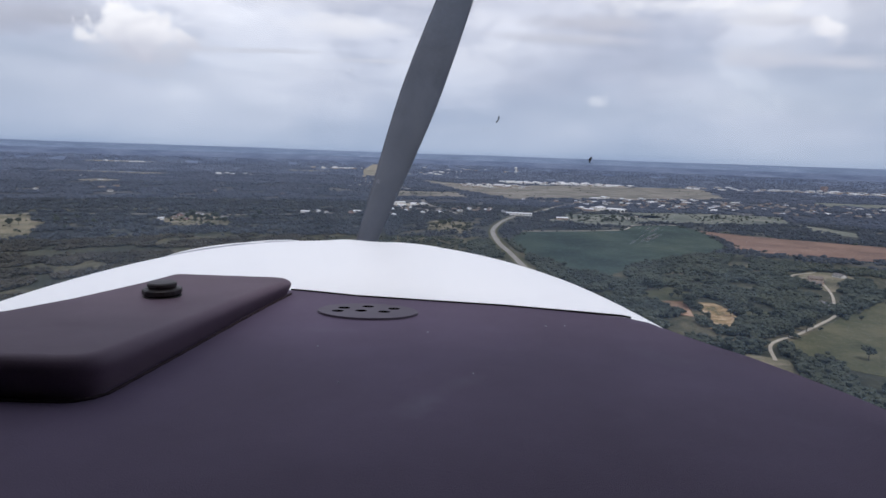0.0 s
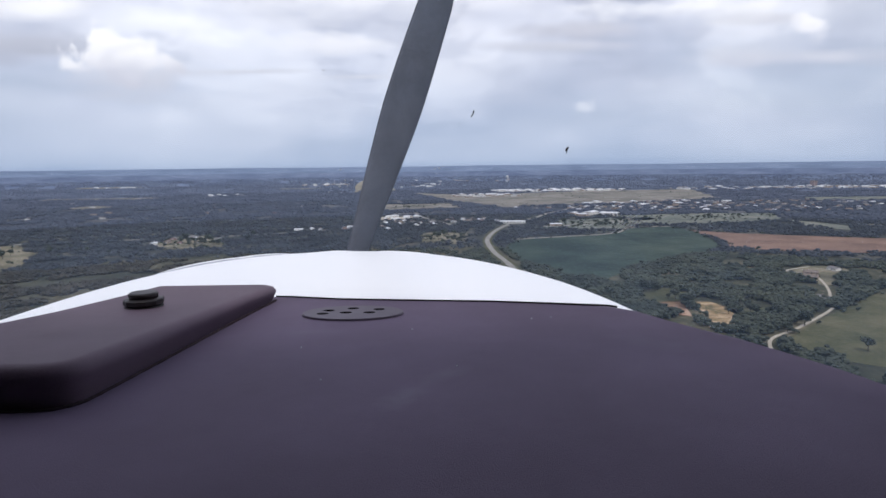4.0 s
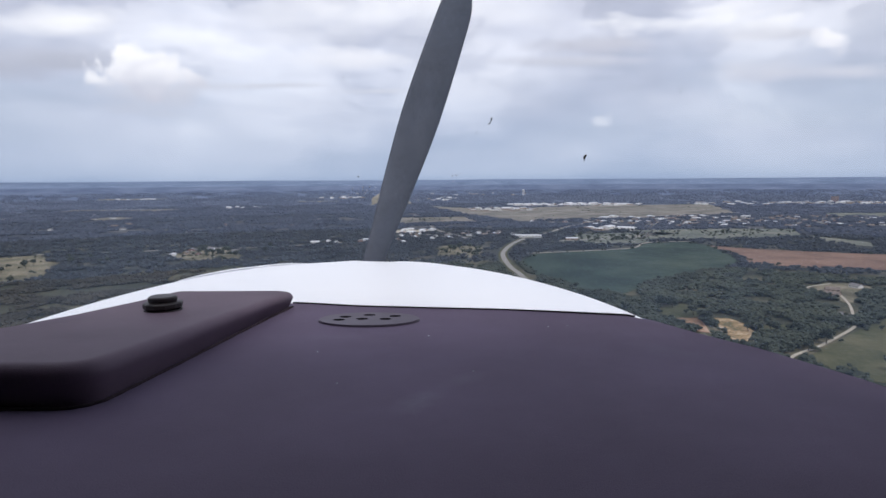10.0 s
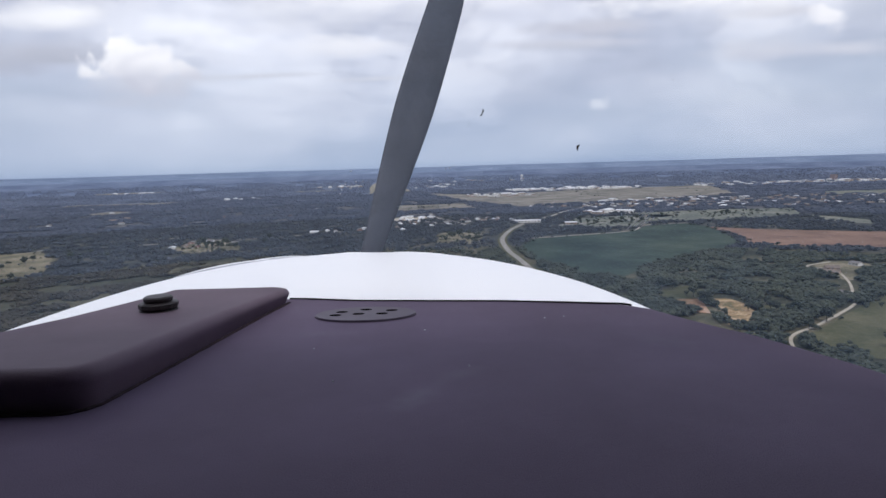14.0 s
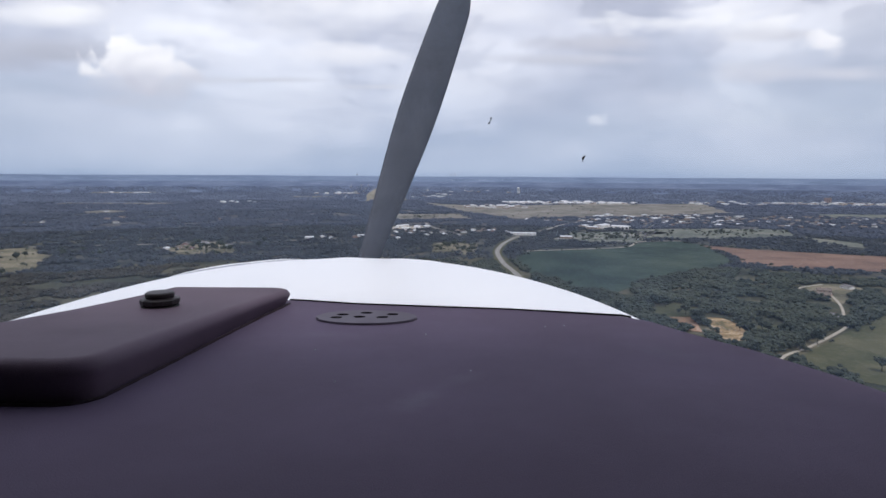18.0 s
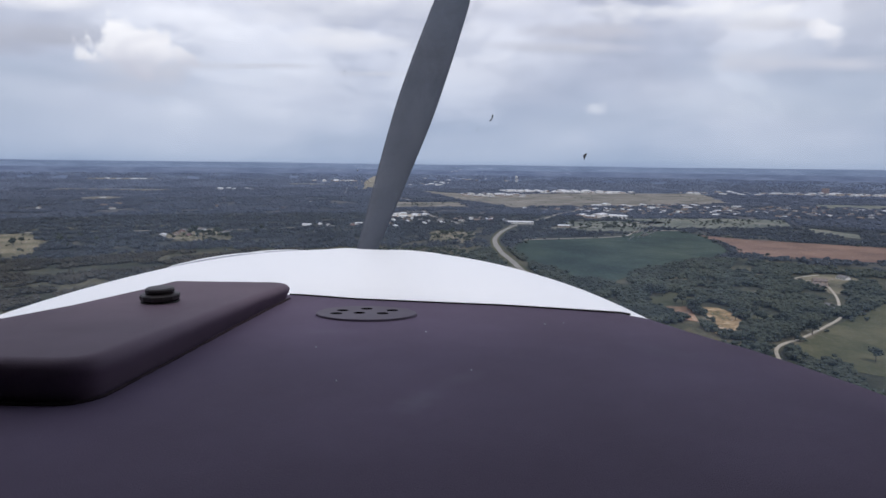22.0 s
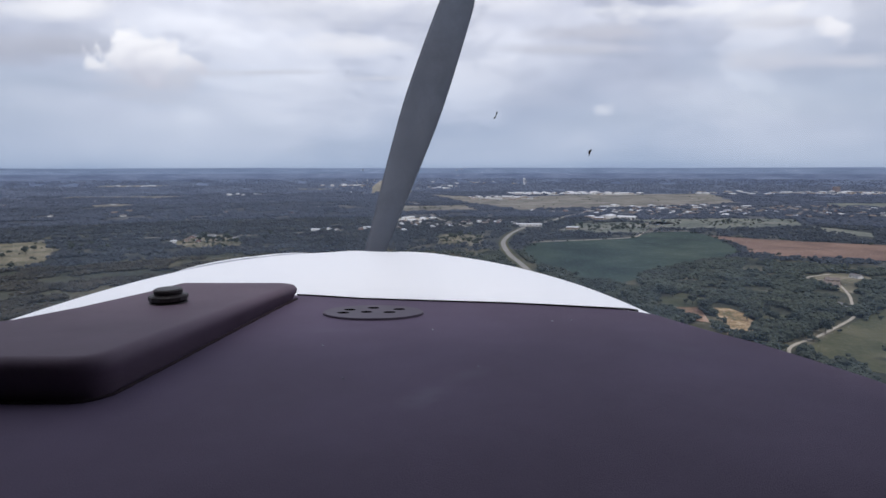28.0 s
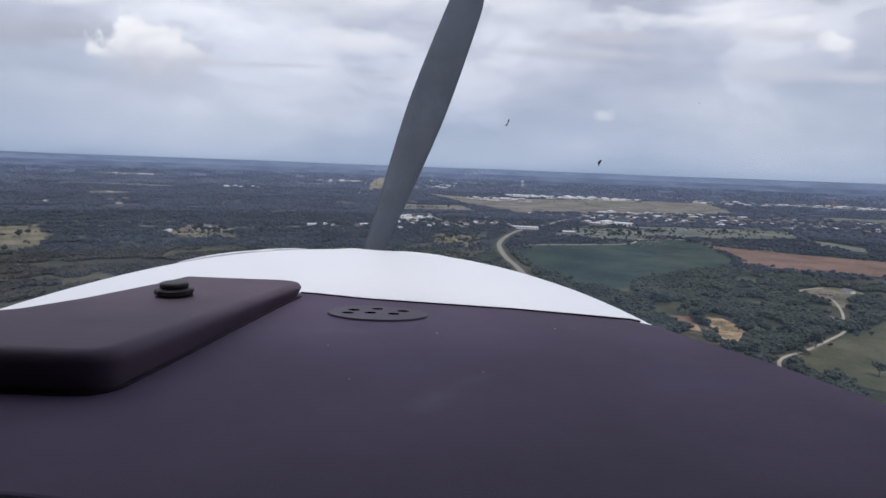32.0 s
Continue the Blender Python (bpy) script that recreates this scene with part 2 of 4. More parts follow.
DIRT = material("dried windscreen dirt", (0.015, 0.013, 0.012), (0.05, 0.04, 0.035), 90.0, 0.9)

SCRUB = material("scrubland", (0.030, 0.034, 0.024), (0.062, 0.062, 0.040), 0.009, 0.95, 0.11, where="World", third=(0.140, 0.122, 0.080), spec=0.1, spread=0.10)
OLIVE = material("olive pasture", (0.044, 0.049, 0.025), (0.076, 0.077, 0.041), 0.018, 0.95, 0.25, where="World", third=(0.110, 0.104, 0.060), spec=0.1, spread=0.11)
STRAW = material("dry grass", (0.080, 0.078, 0.052), (0.150, 0.136, 0.092), 0.014, 0.95, 0.2, where="World", third=(0.225, 0.198, 0.142), spec=0.1, spread=0.10)
CROP = material("dark green crop", (0.020, 0.034, 0.028), (0.036, 0.054, 0.042), 0.007, 0.95, 0.25, where="World", third=(0.060, 0.078, 0.056), spec=0.1, spread=0.10)
BROWN = material("ploughed red-brown soil", (0.128, 0.084, 0.066), (0.226, 0.146, 0.110), 0.012, 0.95, 0.2, where="World", spec=0.1, spread=0.10)
SAND = material("bare sandy soil", (0.100, 0.098, 0.054), (0.290, 0.196, 0.104), 0.045, 0.95, 0.4, where="World", third=(0.43, 0.33, 0.21), spec=0.1, spread=0.085)
CLAY = material("orange quarry clay", (0.150, 0.110, 0.070), (0.290, 0.170, 0.105), 0.03, 0.95, 0.3, where="World", third=(0.42, 0.30, 0.22), spec=0.1, spread=0.10)
ASPHALT = material("weathered light asphalt", (0.20, 0.19, 0.175), (0.27, 0.255, 0.23), 0.05, 0.9, 0.6, where="World", spec=0.2)
GRAVEL = material("pale gravel", (0.30, 0.27, 0.22), (0.44, 0.40, 0.33), 0.08, 0.95, 0.7, where="World", spec=0.1)
CONCRETE = material("pale runway concrete", (0.30, 0.29, 0.27), (0.40, 0.39, 0.36), 0.02, 0.9, 0.3, where="World", spec=0.2)
LEAVES = material("tree foliage", (0.025, 0.032, 0.028), (0.051, 0.059, 0.046), 0.02, 0.9, 0.5, where="World", island=0.45, third=(0.070, 0.076, 0.053), spec=0.1)
SCRUB_LEAVES = material("olive-brown scrub foliage", (0.028, 0.028, 0.024), (0.049, 0.046, 0.036), 0.015, 0.9, 0.4, where="World", island=0.45, third=(0.076, 0.067, 0.051), spec=0.1)
# the bluish tint puts distance haze into the foliage colour
MID_HAZE_LEAVES = material("dark woodland foliage", (0.038, 0.044, 0.053), (0.063, 0.070, 0.079), 0.012, 0.92, 0.2, where="World", island=0.30, spec=0.08)
# greyed green: distance haze mixed into the meadow's colour
HAZE_MEADOW = material("dull grey-green meadow", (0.090, 0.100, 0.088), (0.140, 0.150, 0.124), 0.012, 0.95, 0.15, where="World", third=(0.185, 0.184, 0.152), spec=0.1, spread=0.10)
AIR_GRASS = material("dry mown airfield grass", (0.150, 0.140, 0.108), (0.215, 0.196, 0.152), 0.010, 0.95, 0.1, where="World", third=(0.265, 0.240, 0.188), spec=0.1, spread=0.10)
# dry grass for far fields, greyed so the colour carries haze
FAR_STRAW = material("pale tan grassland", (0.105, 0.102, 0.090), (0.172, 0.161, 0.138), 0.008, 0.95, 0.1, where="World", third=(0.235, 0.216, 0.184), spec=0.1, spread=0.10)
# bluer and paler with distance: aerial haze painted into the base colours
FAR_HAZE_LEAVES = material("middle distance foliage", (0.051, 0.060, 0.082), (0.079, 0.089, 0.114), 0.006, 0.95, 0.06, where="World", island=0.20, spec=0.05)
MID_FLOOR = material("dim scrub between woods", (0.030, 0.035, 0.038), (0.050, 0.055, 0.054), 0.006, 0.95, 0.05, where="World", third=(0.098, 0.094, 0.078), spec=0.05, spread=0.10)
FAR_HAZE_FLOOR = material("bluish scrub between far woods", (0.040, 0.045, 0.058), (0.065, 0.071, 0.083), 0.0035, 0.95, 0.03, where="World", third=(0.110, 0.109, 0.108), spec=0.05, spread=0.10)
PLAIN_HAZE_LEAVES = material("blue-grey plain woodland", (0.060, 0.070, 0.098), (0.094, 0.107, 0.141), 0.006, 0.95, 0.05, where="World", island=0.18, spec=0.05)
AIRFIELD_HAZE_LEAVES = material("blue-green airfield woodland", (0.084, 0.100, 0.143), (0.126, 0.147, 0.198), 0.005, 0.95, 0.04, where="World", island=0.12, spec=0.05)
RISE_HAZE_LEAVES = material("blue-green far woodland", (0.090, 0.114, 0.178), (0.126, 0.156, 0.232), 0.0050, 0.95, 0.028, where="World", third=(0.166, 0.199, 0.278), spec=0.0)
# this pale blue is haze put into the colour of the backdrop
HAZE_HILLS = material("pale blue distant hills", (0.122, 0.158, 0.232), (0.162, 0.206, 0.294), 0.0040, 0.95, 0.03, where="World", third=(0.198, 0.246, 0.334), spec=0.0)
BARK = material("grey bark", (0.06, 0.05, 0.04), (0.12, 0.10, 0.08), 0.8, 0.95)
WALL_W = material("white painted siding", (0.62, 0.61, 0.58), (0.76, 0.75, 0.73), 0.4, 0.8)
WALL_T = material("tan brick wall", (0.30, 0.23, 0.18), (0.42, 0.34, 0.27), 0.5, 0.85)
WALL_R = material("red brick wall", (0.22, 0.14, 0.12), (0.30, 0.20, 0.17), 0.5, 0.85)
WALL_P = material("dull pink masonry", (0.25, 0.195, 0.19), (0.33, 0.265, 0.255), 0.4, 0.85)
ROOF_W = material("white metal roof", (0.50, 0.51, 0.53), (0.70, 0.71, 0.73), 0.2, 0.5, spec=0.4)
ROOF_L = material("dull grey metal roof", (0.20, 0.205, 0.215), (0.32, 0.325, 0.335), 0.2, 0.6, spec=0.3)
ROOF_G = material("grey shingle roof", (0.12, 0.115, 0.115), (0.22, 0.21, 0.20), 0.4, 0.9)
ROOF_B = material("brown shingle roof", (0.13, 0.105, 0.09), (0.21, 0.175, 0.15), 0.4, 0.9)
DARKGLASS = material("window glass", (0.02, 0.025, 0.03), (0.04, 0.045, 0.05), 0.5, 0.12, spec=0.6)

GLASS = bpy.data.materials.new("windscreen acrylic")
GLASS.use_nodes = True
GLASS.node_tree.nodes.clear()
G = Nodes(GLASS.node_tree)
clear = G.add("ShaderNodeBsdfTransparent")
clear.inputs[0].default_value = (0.97, 0.975, 0.985, 1)
gloss = G.add("ShaderNodeBsdfGlossy")
gloss.inputs["Roughness"].default_value = 0.02
fres = G.add("ShaderNodeFresnel")
fres.inputs[0].default_value = 1.15
mixer = G.add("ShaderNodeMixShader")
G.link(fres.outputs[0], mixer.inputs[0])
G.link(clear.outputs[0], mixer.inputs[1])
G.link(gloss.outputs[0], mixer.inputs[2])
# fine dust and scratches catch the daylight; tinted blue to stand in for air haze
dust = G.add("ShaderNodeBsdfTranslucent")
dust.inputs[0].default_value = (0.46, 0.67, 1.0, 1)
film_v = G.add("ShaderNodeTexCoord").outputs["Object"]
amount = G.math("ADD", G.math("MULTIPLY", G.noise(film_v, 6.0, 5.0, 0.6), 0.110), 0.006)
dusty_haze = G.add("ShaderNodeMixShader")
G.link(amount, dusty_haze.inputs[0])
G.link(mixer.outputs[0], dusty_haze.inputs[1])
G.link(dust.outputs[0], dusty_haze.inputs[2])
G.link(dusty_haze.outputs[0], G.add("ShaderNodeOutputMaterial").inputs[0])


# ---- mesh helpers ----
def finish(bm, name, mat, smooth=False):
    me = bpy.data.meshes.new(name)
    bmesh.ops.recalc_face_normals(bm, faces=bm.faces)
    bm.to_mesh(me)
    bm.free()
    me.materials.append(mat)
    if smooth:
        me.polygons.foreach_set("use_smooth", [True] * len(me.polygons))
    return me


def part(name, bm, mat, parent, label="", smooth=False):
    ob = new(name, finish(bm, name, mat, smooth))
    ob.parent = parent
    if label:
        ob["label"] = label
    return ob


def box(bm, x0, x1, y0, y1, z0, z1):
    vs = [bm.verts.new(p) for p in ((x0, y0, z0), (x1, y0, z0), (x1, y1, z0), (x0, y1, z0), (x0, y0, z1), (x1, y0, z1), (x1, y1, z1), (x0, y1, z1))]
    for f in ((3, 2, 1, 0), (4, 5, 6, 7), (0, 1, 5, 4), (1, 2, 6, 5), (2, 3, 7, 6), (3, 0, 4, 7)):
        bm.faces.new([vs[i] for i in f])
    return vs


def prism(bm, outline, z0, z1, top_in=0.0):
    """A slab over an outline (anticlockwise from above)."""
    cx = sum(p[0] for p in outline) / len(outline)
    cy = sum(p[1] for p in outline) / len(outline)
    lo = [bm.verts.new((x, y, z0)) for x, y in outline]
    hi = [bm.verts.new((x + (cx - x) * top_in, y + (cy - y) * top_in, z1)) for x, y in outline]
    k = len(outline)
    bm.faces.new(hi)
    bm.faces.new(lo[::-1])
    for i in range(k):
        bm.faces.new((lo[i], lo[(i + 1) % k], hi[(i + 1) % k], hi[i]))
    return lo, hi


def disc(bm, c, r, z0, z1, seg=32, squash=1.0):
    return prism(bm, [(c[0] + r * math.cos(a), c[1] + r * squash * math.sin(a)) for a in (2 * math.pi * i / seg for i in range(seg))], z0, z1)


def raw(name, verts, faces, mat):
    """A mesh from numpy arrays of vertices and triangles."""
    me = bpy.data.meshes.new(name)
    me.vertices.add(len(verts))
    me.vertices.foreach_set("co", np.asarray(verts, np.float32).ravel())
    me.loops.add(faces.size)
    me.loops.foreach_set("vertex_index", faces.astype(np.int32).ravel())
    me.polygons.add(len(faces))
    me.polygons.foreach_set("loop_start", np.arange(0, faces.size, 3, dtype=np.int32))
    me.update(calc_edges=True)
    me.materials.append(mat)
    return me


# ---- the lie of the land ----
FLAT, RIM = 3500.0, 4900.0


def land(r):
    """Height of the ground at r metres from the middle: a plain, then a climb to eye height so the camera sees a level
    horizon.
    """
    r = np.clip(np.asarray(r, float), 0, RIM + 40)
    return np.where(r <= FLAT, 0.0, EYE - r * EYE * (RIM - r) / (FLAT * (RIM - FLAT)))


def site(x, y):
    """Where a place lies on the land: past the plain, distance and scale are squeezed to look right from the camera."""
    d = math.hypot(x, y)
    if d <= FLAT:
        return x, y, 0.0, 1.0
    r = RIM - FLAT * (RIM - FLAT) / d
    return x * r / d, y * r / d, float(land(r)), r / d


def hills(x, y, seed, size):
    """Smooth pseudo-random field in about -1..1."""
    rng = np.random.default_rng(seed)
    s = np.zeros_like(np.asarray(x, float))
    for k in range(7):
        a, f, p = rng.uniform(0, 6.28), rng.uniform(0.6, 1.9) / size, rng.uniform(0, 6.28)
        s = s + np.sin((x * math.cos(a) + y * math.sin(a)) * f * 6.28 + p + 1.3 * np.sin((x * math.sin(a) - y * math.cos(a)) * f * 4 + p * 2))
    return s / 3.2


# ground sheet: rings from under the aircraft to beyond the rise
rings = np.concatenate([np.linspace(0, 3500, 36)[1:], np.linspace(3550, 4600, 32)])
SEG = 180
gv = [(0, 0, 0)]
for r in rings:
    for k in range(SEG):
        a = 2 * math.pi * k / SEG
        gv.append((r * math.cos(a), r * math.sin(a), float(land(r))))
gf = [(0, 1 + k, 1 + (k + 1) % SEG) for k in range(SEG)]
for i in range(len(rings) - 1):
    a0, b0 = 1 + i * SEG, 1 + (i + 1) * SEG
    for k in range(SEG):
        k2 = (k + 1) % SEG
        gf += [(a0 + k, b0 + k, b0 + k2), (a0 + k, b0 + k2, a0 + k2)]
ground = tagged(new("ground", raw("ground", np.array(gv), np.array(gf), SCRUB)), "rolling scrubland of dull green and brown reaching the horizon", "ground", kind="structure")

for m in (MID_FLOOR, FAR_HAZE_FLOOR, PLAIN_HAZE_LEAVES, AIRFIELD_HAZE_LEAVES, RISE_HAZE_LEAVES):
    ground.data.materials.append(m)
# open scrub near by, wooded floor farther off, then the wooded rise; bluer by ring for haze
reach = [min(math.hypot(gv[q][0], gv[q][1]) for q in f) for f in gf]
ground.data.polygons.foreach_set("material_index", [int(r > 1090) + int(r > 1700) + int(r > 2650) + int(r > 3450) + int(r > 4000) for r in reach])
# backdrop ring, topped near eye height to close the horizon, in haze colour
bm = bmesh.new()
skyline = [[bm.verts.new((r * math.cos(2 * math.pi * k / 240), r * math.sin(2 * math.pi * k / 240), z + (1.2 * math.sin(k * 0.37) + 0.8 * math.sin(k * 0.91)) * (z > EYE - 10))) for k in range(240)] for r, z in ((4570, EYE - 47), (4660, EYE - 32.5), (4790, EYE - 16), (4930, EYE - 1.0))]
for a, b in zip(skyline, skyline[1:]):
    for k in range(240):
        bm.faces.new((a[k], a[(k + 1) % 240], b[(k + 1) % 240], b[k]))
tagged(new("backdrop", finish(bm, "backdrop", HAZE_HILLS, True)), "low backdrop hills along the horizon, haze painted into their blue", "hills", kind="structure")

CLEAR = []      # outlines where no wood grows


def inside(x, y, poly):
    x, y = np.asarray(x, float), np.asarray(y, float)
    hit = np.zeros(x.shape, bool)
    for (x0, y0), (x1, y1) in zip(poly, poly[1:] + poly[:1]):
        if y0 == y1:
            continue
        hit ^= ((y0 > y) != (y1 > y)) & (x < (x1 - x0) * (y - y0) / (y1 - y0) + x0)
    return hit


def ragged(poly, step=35.0, amount=5.0, seed=0):
    rng = random.Random(seed)
    out = []
    for (x0, y0), (x1, y1) in zip(poly, poly[1:] + poly[:1]):
        n = max(1, int(math.hypot(x1 - x0, y1 - y0) / step))
        for i in range(n):
            out.append((x0 + (x1 - x0) * i / n + rng.uniform(-amount, amount), y0 + (y1 - y0) * i / n + rng.uniform(-amount, amount)))
    return out


def field(poly, mat, label, lift=0.25, amount=5.0, name="field"):
    """An open field: a low sheet with an uneven edge, laid on the ground."""
    step = 35.0 if amount else 400.0
    edge = ragged(poly, step, amount, len(CLEAR))
    CLEAR.append(edge)
    placed = [site(*p) for p in edge]
    bm = bmesh.new()
    hi = [bm.verts.new((p[0], p[1], p[2] + lift)) for p in placed]
    lo = [bm.verts.new((p[0], p[1], p[2] - 1.5)) for p in placed]
    k = len(hi)
    bm.faces.new(hi)
    for i in range(k):
        bm.faces.new((lo[i], lo[(i + 1) % k], hi[(i + 1) % k], hi[i]))
    bmesh.ops.triangulate(bm, faces=[f for f in bm.faces if len(f.verts) > 4])
    return tagged(new(name, finish(bm, name, mat)), label, "field", kind="structure")


field([(120, 1058), (161, 1179), (379, 1264), (439, 1363), (540, 1394), (556, 1309), (534, 1177), (502, 1040), (418, 958), (302, 879), (209, 750), (170, 815), (128, 902)], CROP, "broad dark green crop field bordered by the highway", amount=3)
field([(558, 1309), (631, 1240), (831, 1135), (1250, 1020), (1120, 800), (695, 946), (567, 983), (512, 1040), (536, 1151)], BROWN, "long ploughed field of bare red-brown soil", amount=4)
field([(281, 477), (366, 555), (482, 650), (600, 610), (420, 380), (323, 405), (275, 443)], OLIVE, "olive-green mown pasture beside a gravel track", amount=3)
field([(270, 628), (290, 622), (296, 585), (280, 540), (262, 508), (238, 522), (250, 560)], SAND, "cleared plot of bare yellow sandy soil", amount=4)
field([(228, 628), (262, 632), (246, 565), (222, 575)], CLAY, "small cleared plot of reddish soil", amount=2)
field([(221, 660), (267, 700), (286, 664), (263, 626), (228, 626)], OLIVE, "small grassy clearing among trees", amount=4)
field([(287, 586), (331, 596), (318, 552), (286, 533)], OLIVE, "overgrown grassy clearing with scattered bushes", amount=4)
field([(-900, 1150), (-812, 1202), (-703, 1075), (-630, 916), (-644, 830), (-900, 800)], STRAW, "dry olive pasture with scattered trees", amount=9)
field([(-540, 1170), (-532, 1284), (-503, 1337), (-402, 1199), (-394, 1098), (-499, 1103)], STRAW, "dry pasture with clumps of trees", amount=14)
field([(-1945, 3122), (-1387, 3167), (-1370, 3010), (-1920, 2980)], FAR_STRAW, "distant strip of pale pasture between woods", amount=10)
field([(-1440, 2297), (-1389, 2464), (-1210, 2450), (-1280, 2290)], FAR_STRAW, "distant patchy pale clearing", amount=25)
field([(-890, 1255), (-800, 1290), (-800, 1262), (-880, 1235)], STRAW, "narrow strip of dry grass between woods", amount=4)
field([(-800, 1300), (-592, 1401), (-585, 1380), (-795, 1280)], STRAW, "narrow strip of dry grass between woods", amount=4)
field([(-2890, 5104), (-2400, 5186), (-2350, 4800), (-2850, 4750)], FAR_STRAW, "far pale field on the wooded rise", amount=20)
field([(-1080, 4300), (-760, 4350), (-760, 4150), (-1060, 4120)], FAR_STRAW, "far pale field below the rise", amount=20)
field([(-138, 3389), (174, 3000), (653, 3273), (1453, 3450), (1180, 2507), (660, 2255), (230, 2140), (83, 2480)], FAR_STRAW, "wide tan grassland of the airfield", amount=16)
field([(518, 1710), (758, 1751), (976, 1733), (867, 1513), (631, 1456), (519, 1464)], HAZE_MEADOW, "green meadow at the edge of town", amount=8)
field([(894, 1511), (939, 1369), (883, 1278), (840, 1375)], HAZE_MEADOW, "meadow among hedgerow trees", amount=6)
field([(330, 1600), (480, 1640), (520, 1480), (390, 1330), (250, 1390)], HAZE_MEADOW, "rough grass round the industrial buildings", amount=9)
field([(-230, 2330), (60, 2380), (90, 2080), (-190, 2040)], FAR_STRAW, "pale meadow before the airfield", amount=10)
field([(-20, 1330), (70, 1310), (60, 1130), (-30, 1150)], STRAW, "dry verge and grass beside the highway", amount=8)
field([(-260, 560), (-80, 620), (20, 520), (0, 330), (-240, 320)], CLAY, "excavated orange clay quarry floor", amount=12)
field([(452, 705), (478, 800), (520, 848), (556, 830), (540, 775), (500, 742), (480, 700)], STRAW, "dry grass round farmhouses and their drive", amount=7)
field([(560, 560), (640, 640), (700, 600), (640, 520)], OLIVE, "rough olive clearing with scrub", amount=8)
field([(190, 470), (270, 440), (240, 330), (150, 340)], STRAW, "dry pasture with a gravel drive", amount=6)
field([(505, 1600), (560, 1650), (600, 1610), (545, 1560)], GRAVEL, "pale gravel yard with spoil heaps", amount=6)
field([(330, 3370), (1010, 3410), (1020, 3330), (350, 3290)], CONCRETE, "pale concrete apron along the hangars", lift=0.45, amount=4, name="apron")
field([(130, 2960), (330, 3020), (350, 2880), (170, 2830)], CONCRETE, "pale paved lot round the airfield sheds", lift=0.45, amount=6, name="apron")
field([(430, 1820), (540, 1740), (505, 1700), (395, 1770)], GRAVEL, "pale paved yard of the industrial buildings", lift=0.45, amount=4, name="yard")
field([(-190, 1760), (-60, 1770), (-60, 1680), (-180, 1670)], GRAVEL, "pale gravel lot between sheds", lift=0.45, amount=8, name="yard")
field([(2000, 3480), (2600, 3430), (2560, 3330), (1980, 3380)], CONCRETE, "pale parking lots of the large buildings", lift=0.45, amount=8, name="yard")
field([(1500, 2500), (2000, 2480), (1900, 2250), (1450, 2300)], HAZE_MEADOW, "distant green field by the town", amount=12)


def ribbon(points, width, mat, label, name="road", lift=0.55, category="road"):
    """A road with a real edge along a smoothed line."""
    line = [Vector((*p, 0)) for p in points]
    fine = []
    for i in range(len(line) - 1):
        p0, p1, p2, p3 = line[max(i - 1, 0)], line[i], line[i + 1], line[min(i + 2, len(line) - 1)]
        for k in range(8):
            t = k / 8
            fine.append(0.5 * (2 * p1 + (p2 - p0) * t + (2 * p0 - 5 * p1 + 4 * p2 - p3) * t * t + (3 * p1 - p0 - 3 * p2 + p3) * t ** 3))
    fine.append(line[-1])
    bm = bmesh.new()
    rows = []
    for i, p in enumerate(fine):
        d = (fine[min(i + 1, len(fine) - 1)] - fine[max(i - 1, 0)]).normalized()
        s = Vector((-d.y, d.x, 0)) * width / 2
        row = []
        for q, dz in ((p + s * 1.06, -0.7), (p + s, lift), (p - s, lift), (p - s * 1.06, -0.7)):
            x, y, z, k = site(q.x, q.y)
            row.append(bm.verts.new((x, y, z + dz)))
        rows.append(row)
    for a, b in zip(rows, rows[1:]):
        for j in range(3):
            bm.faces.new((a[j], b[j], b[j + 1], a[j + 1]))
    wide = width / 2 + 7
    side, other = [], []
    for i, p in enumerate(fine[::4] + [fine[-1]]):
        j = min(i * 4, len(fine) - 1)
        d = (fine[min(j + 1, len(fine) - 1)] - fine[max(j - 1, 0)]).normalized()
        side.append((p.x - d.y * wide, p.y + d.x * wide))
        other.append((p.x + d.y * wide, p.y - d.x * wide))
    CLEAR.append(side + other[::-1])
    return tagged(new(name, finish(bm, name, mat)), label, category, kind="structure")


ribbon([(150, -400), (135, 200), (122, 557), (118, 670), (112, 815), (106, 930), (99, 1017), (100, 1155), (112, 1248), (143, 1381), (202, 1544), (274, 1673), (341, 1826), (406, 1936), (502, 2114)], 9, ASPHALT, "pale two-lane highway curving towards the town")
ribbon([(150, -400), (135, 200), (122, 557), (118, 670), (112, 815), (106, 930), (99, 1017), (100, 1155), (112, 1248), (143, 1381), (202, 1544), (274, 1673), (341, 1826)], 17, OLIVE, "mown dry grass verge along the highway", name="road_verge", lift=0.32, category="verge")
ribbon([(255, 440), (275, 483), (318, 517), (374, 567), (395, 588)], 2.8, GRAVEL, "pale gravel farm track", name="track")
ribbon([(409, 612), (455, 690), (488, 772), (470, 800), (520, 830)], 2.8, GRAVEL, "winding gravel drive to farmhouses", name="track")
ribbon([(150, 1190), (250, 1222), (378, 1272), (436, 1372), (500, 1400), (558, 1402)], 4, GRAVEL, "pale dirt track along the crop's edge", name="track")
ribbon([(50, 1480), (10, 1600), (-40, 1760), (-60, 1900)], 8, ASPHALT, "narrow town street with pale paving", name="street")
ribbon([(160, 1470), (260, 1440), (400, 1480), (500, 1560)], 7, ASPHALT, "narrow access road to the industrial yard", name="street")
ribbon([(-830, 1205), (-713, 1235), (-609, 1272), (-520, 1300), (-400, 1330), (-250, 1420)], 5, GRAVEL, "thin pale country road through the woods", name="track")
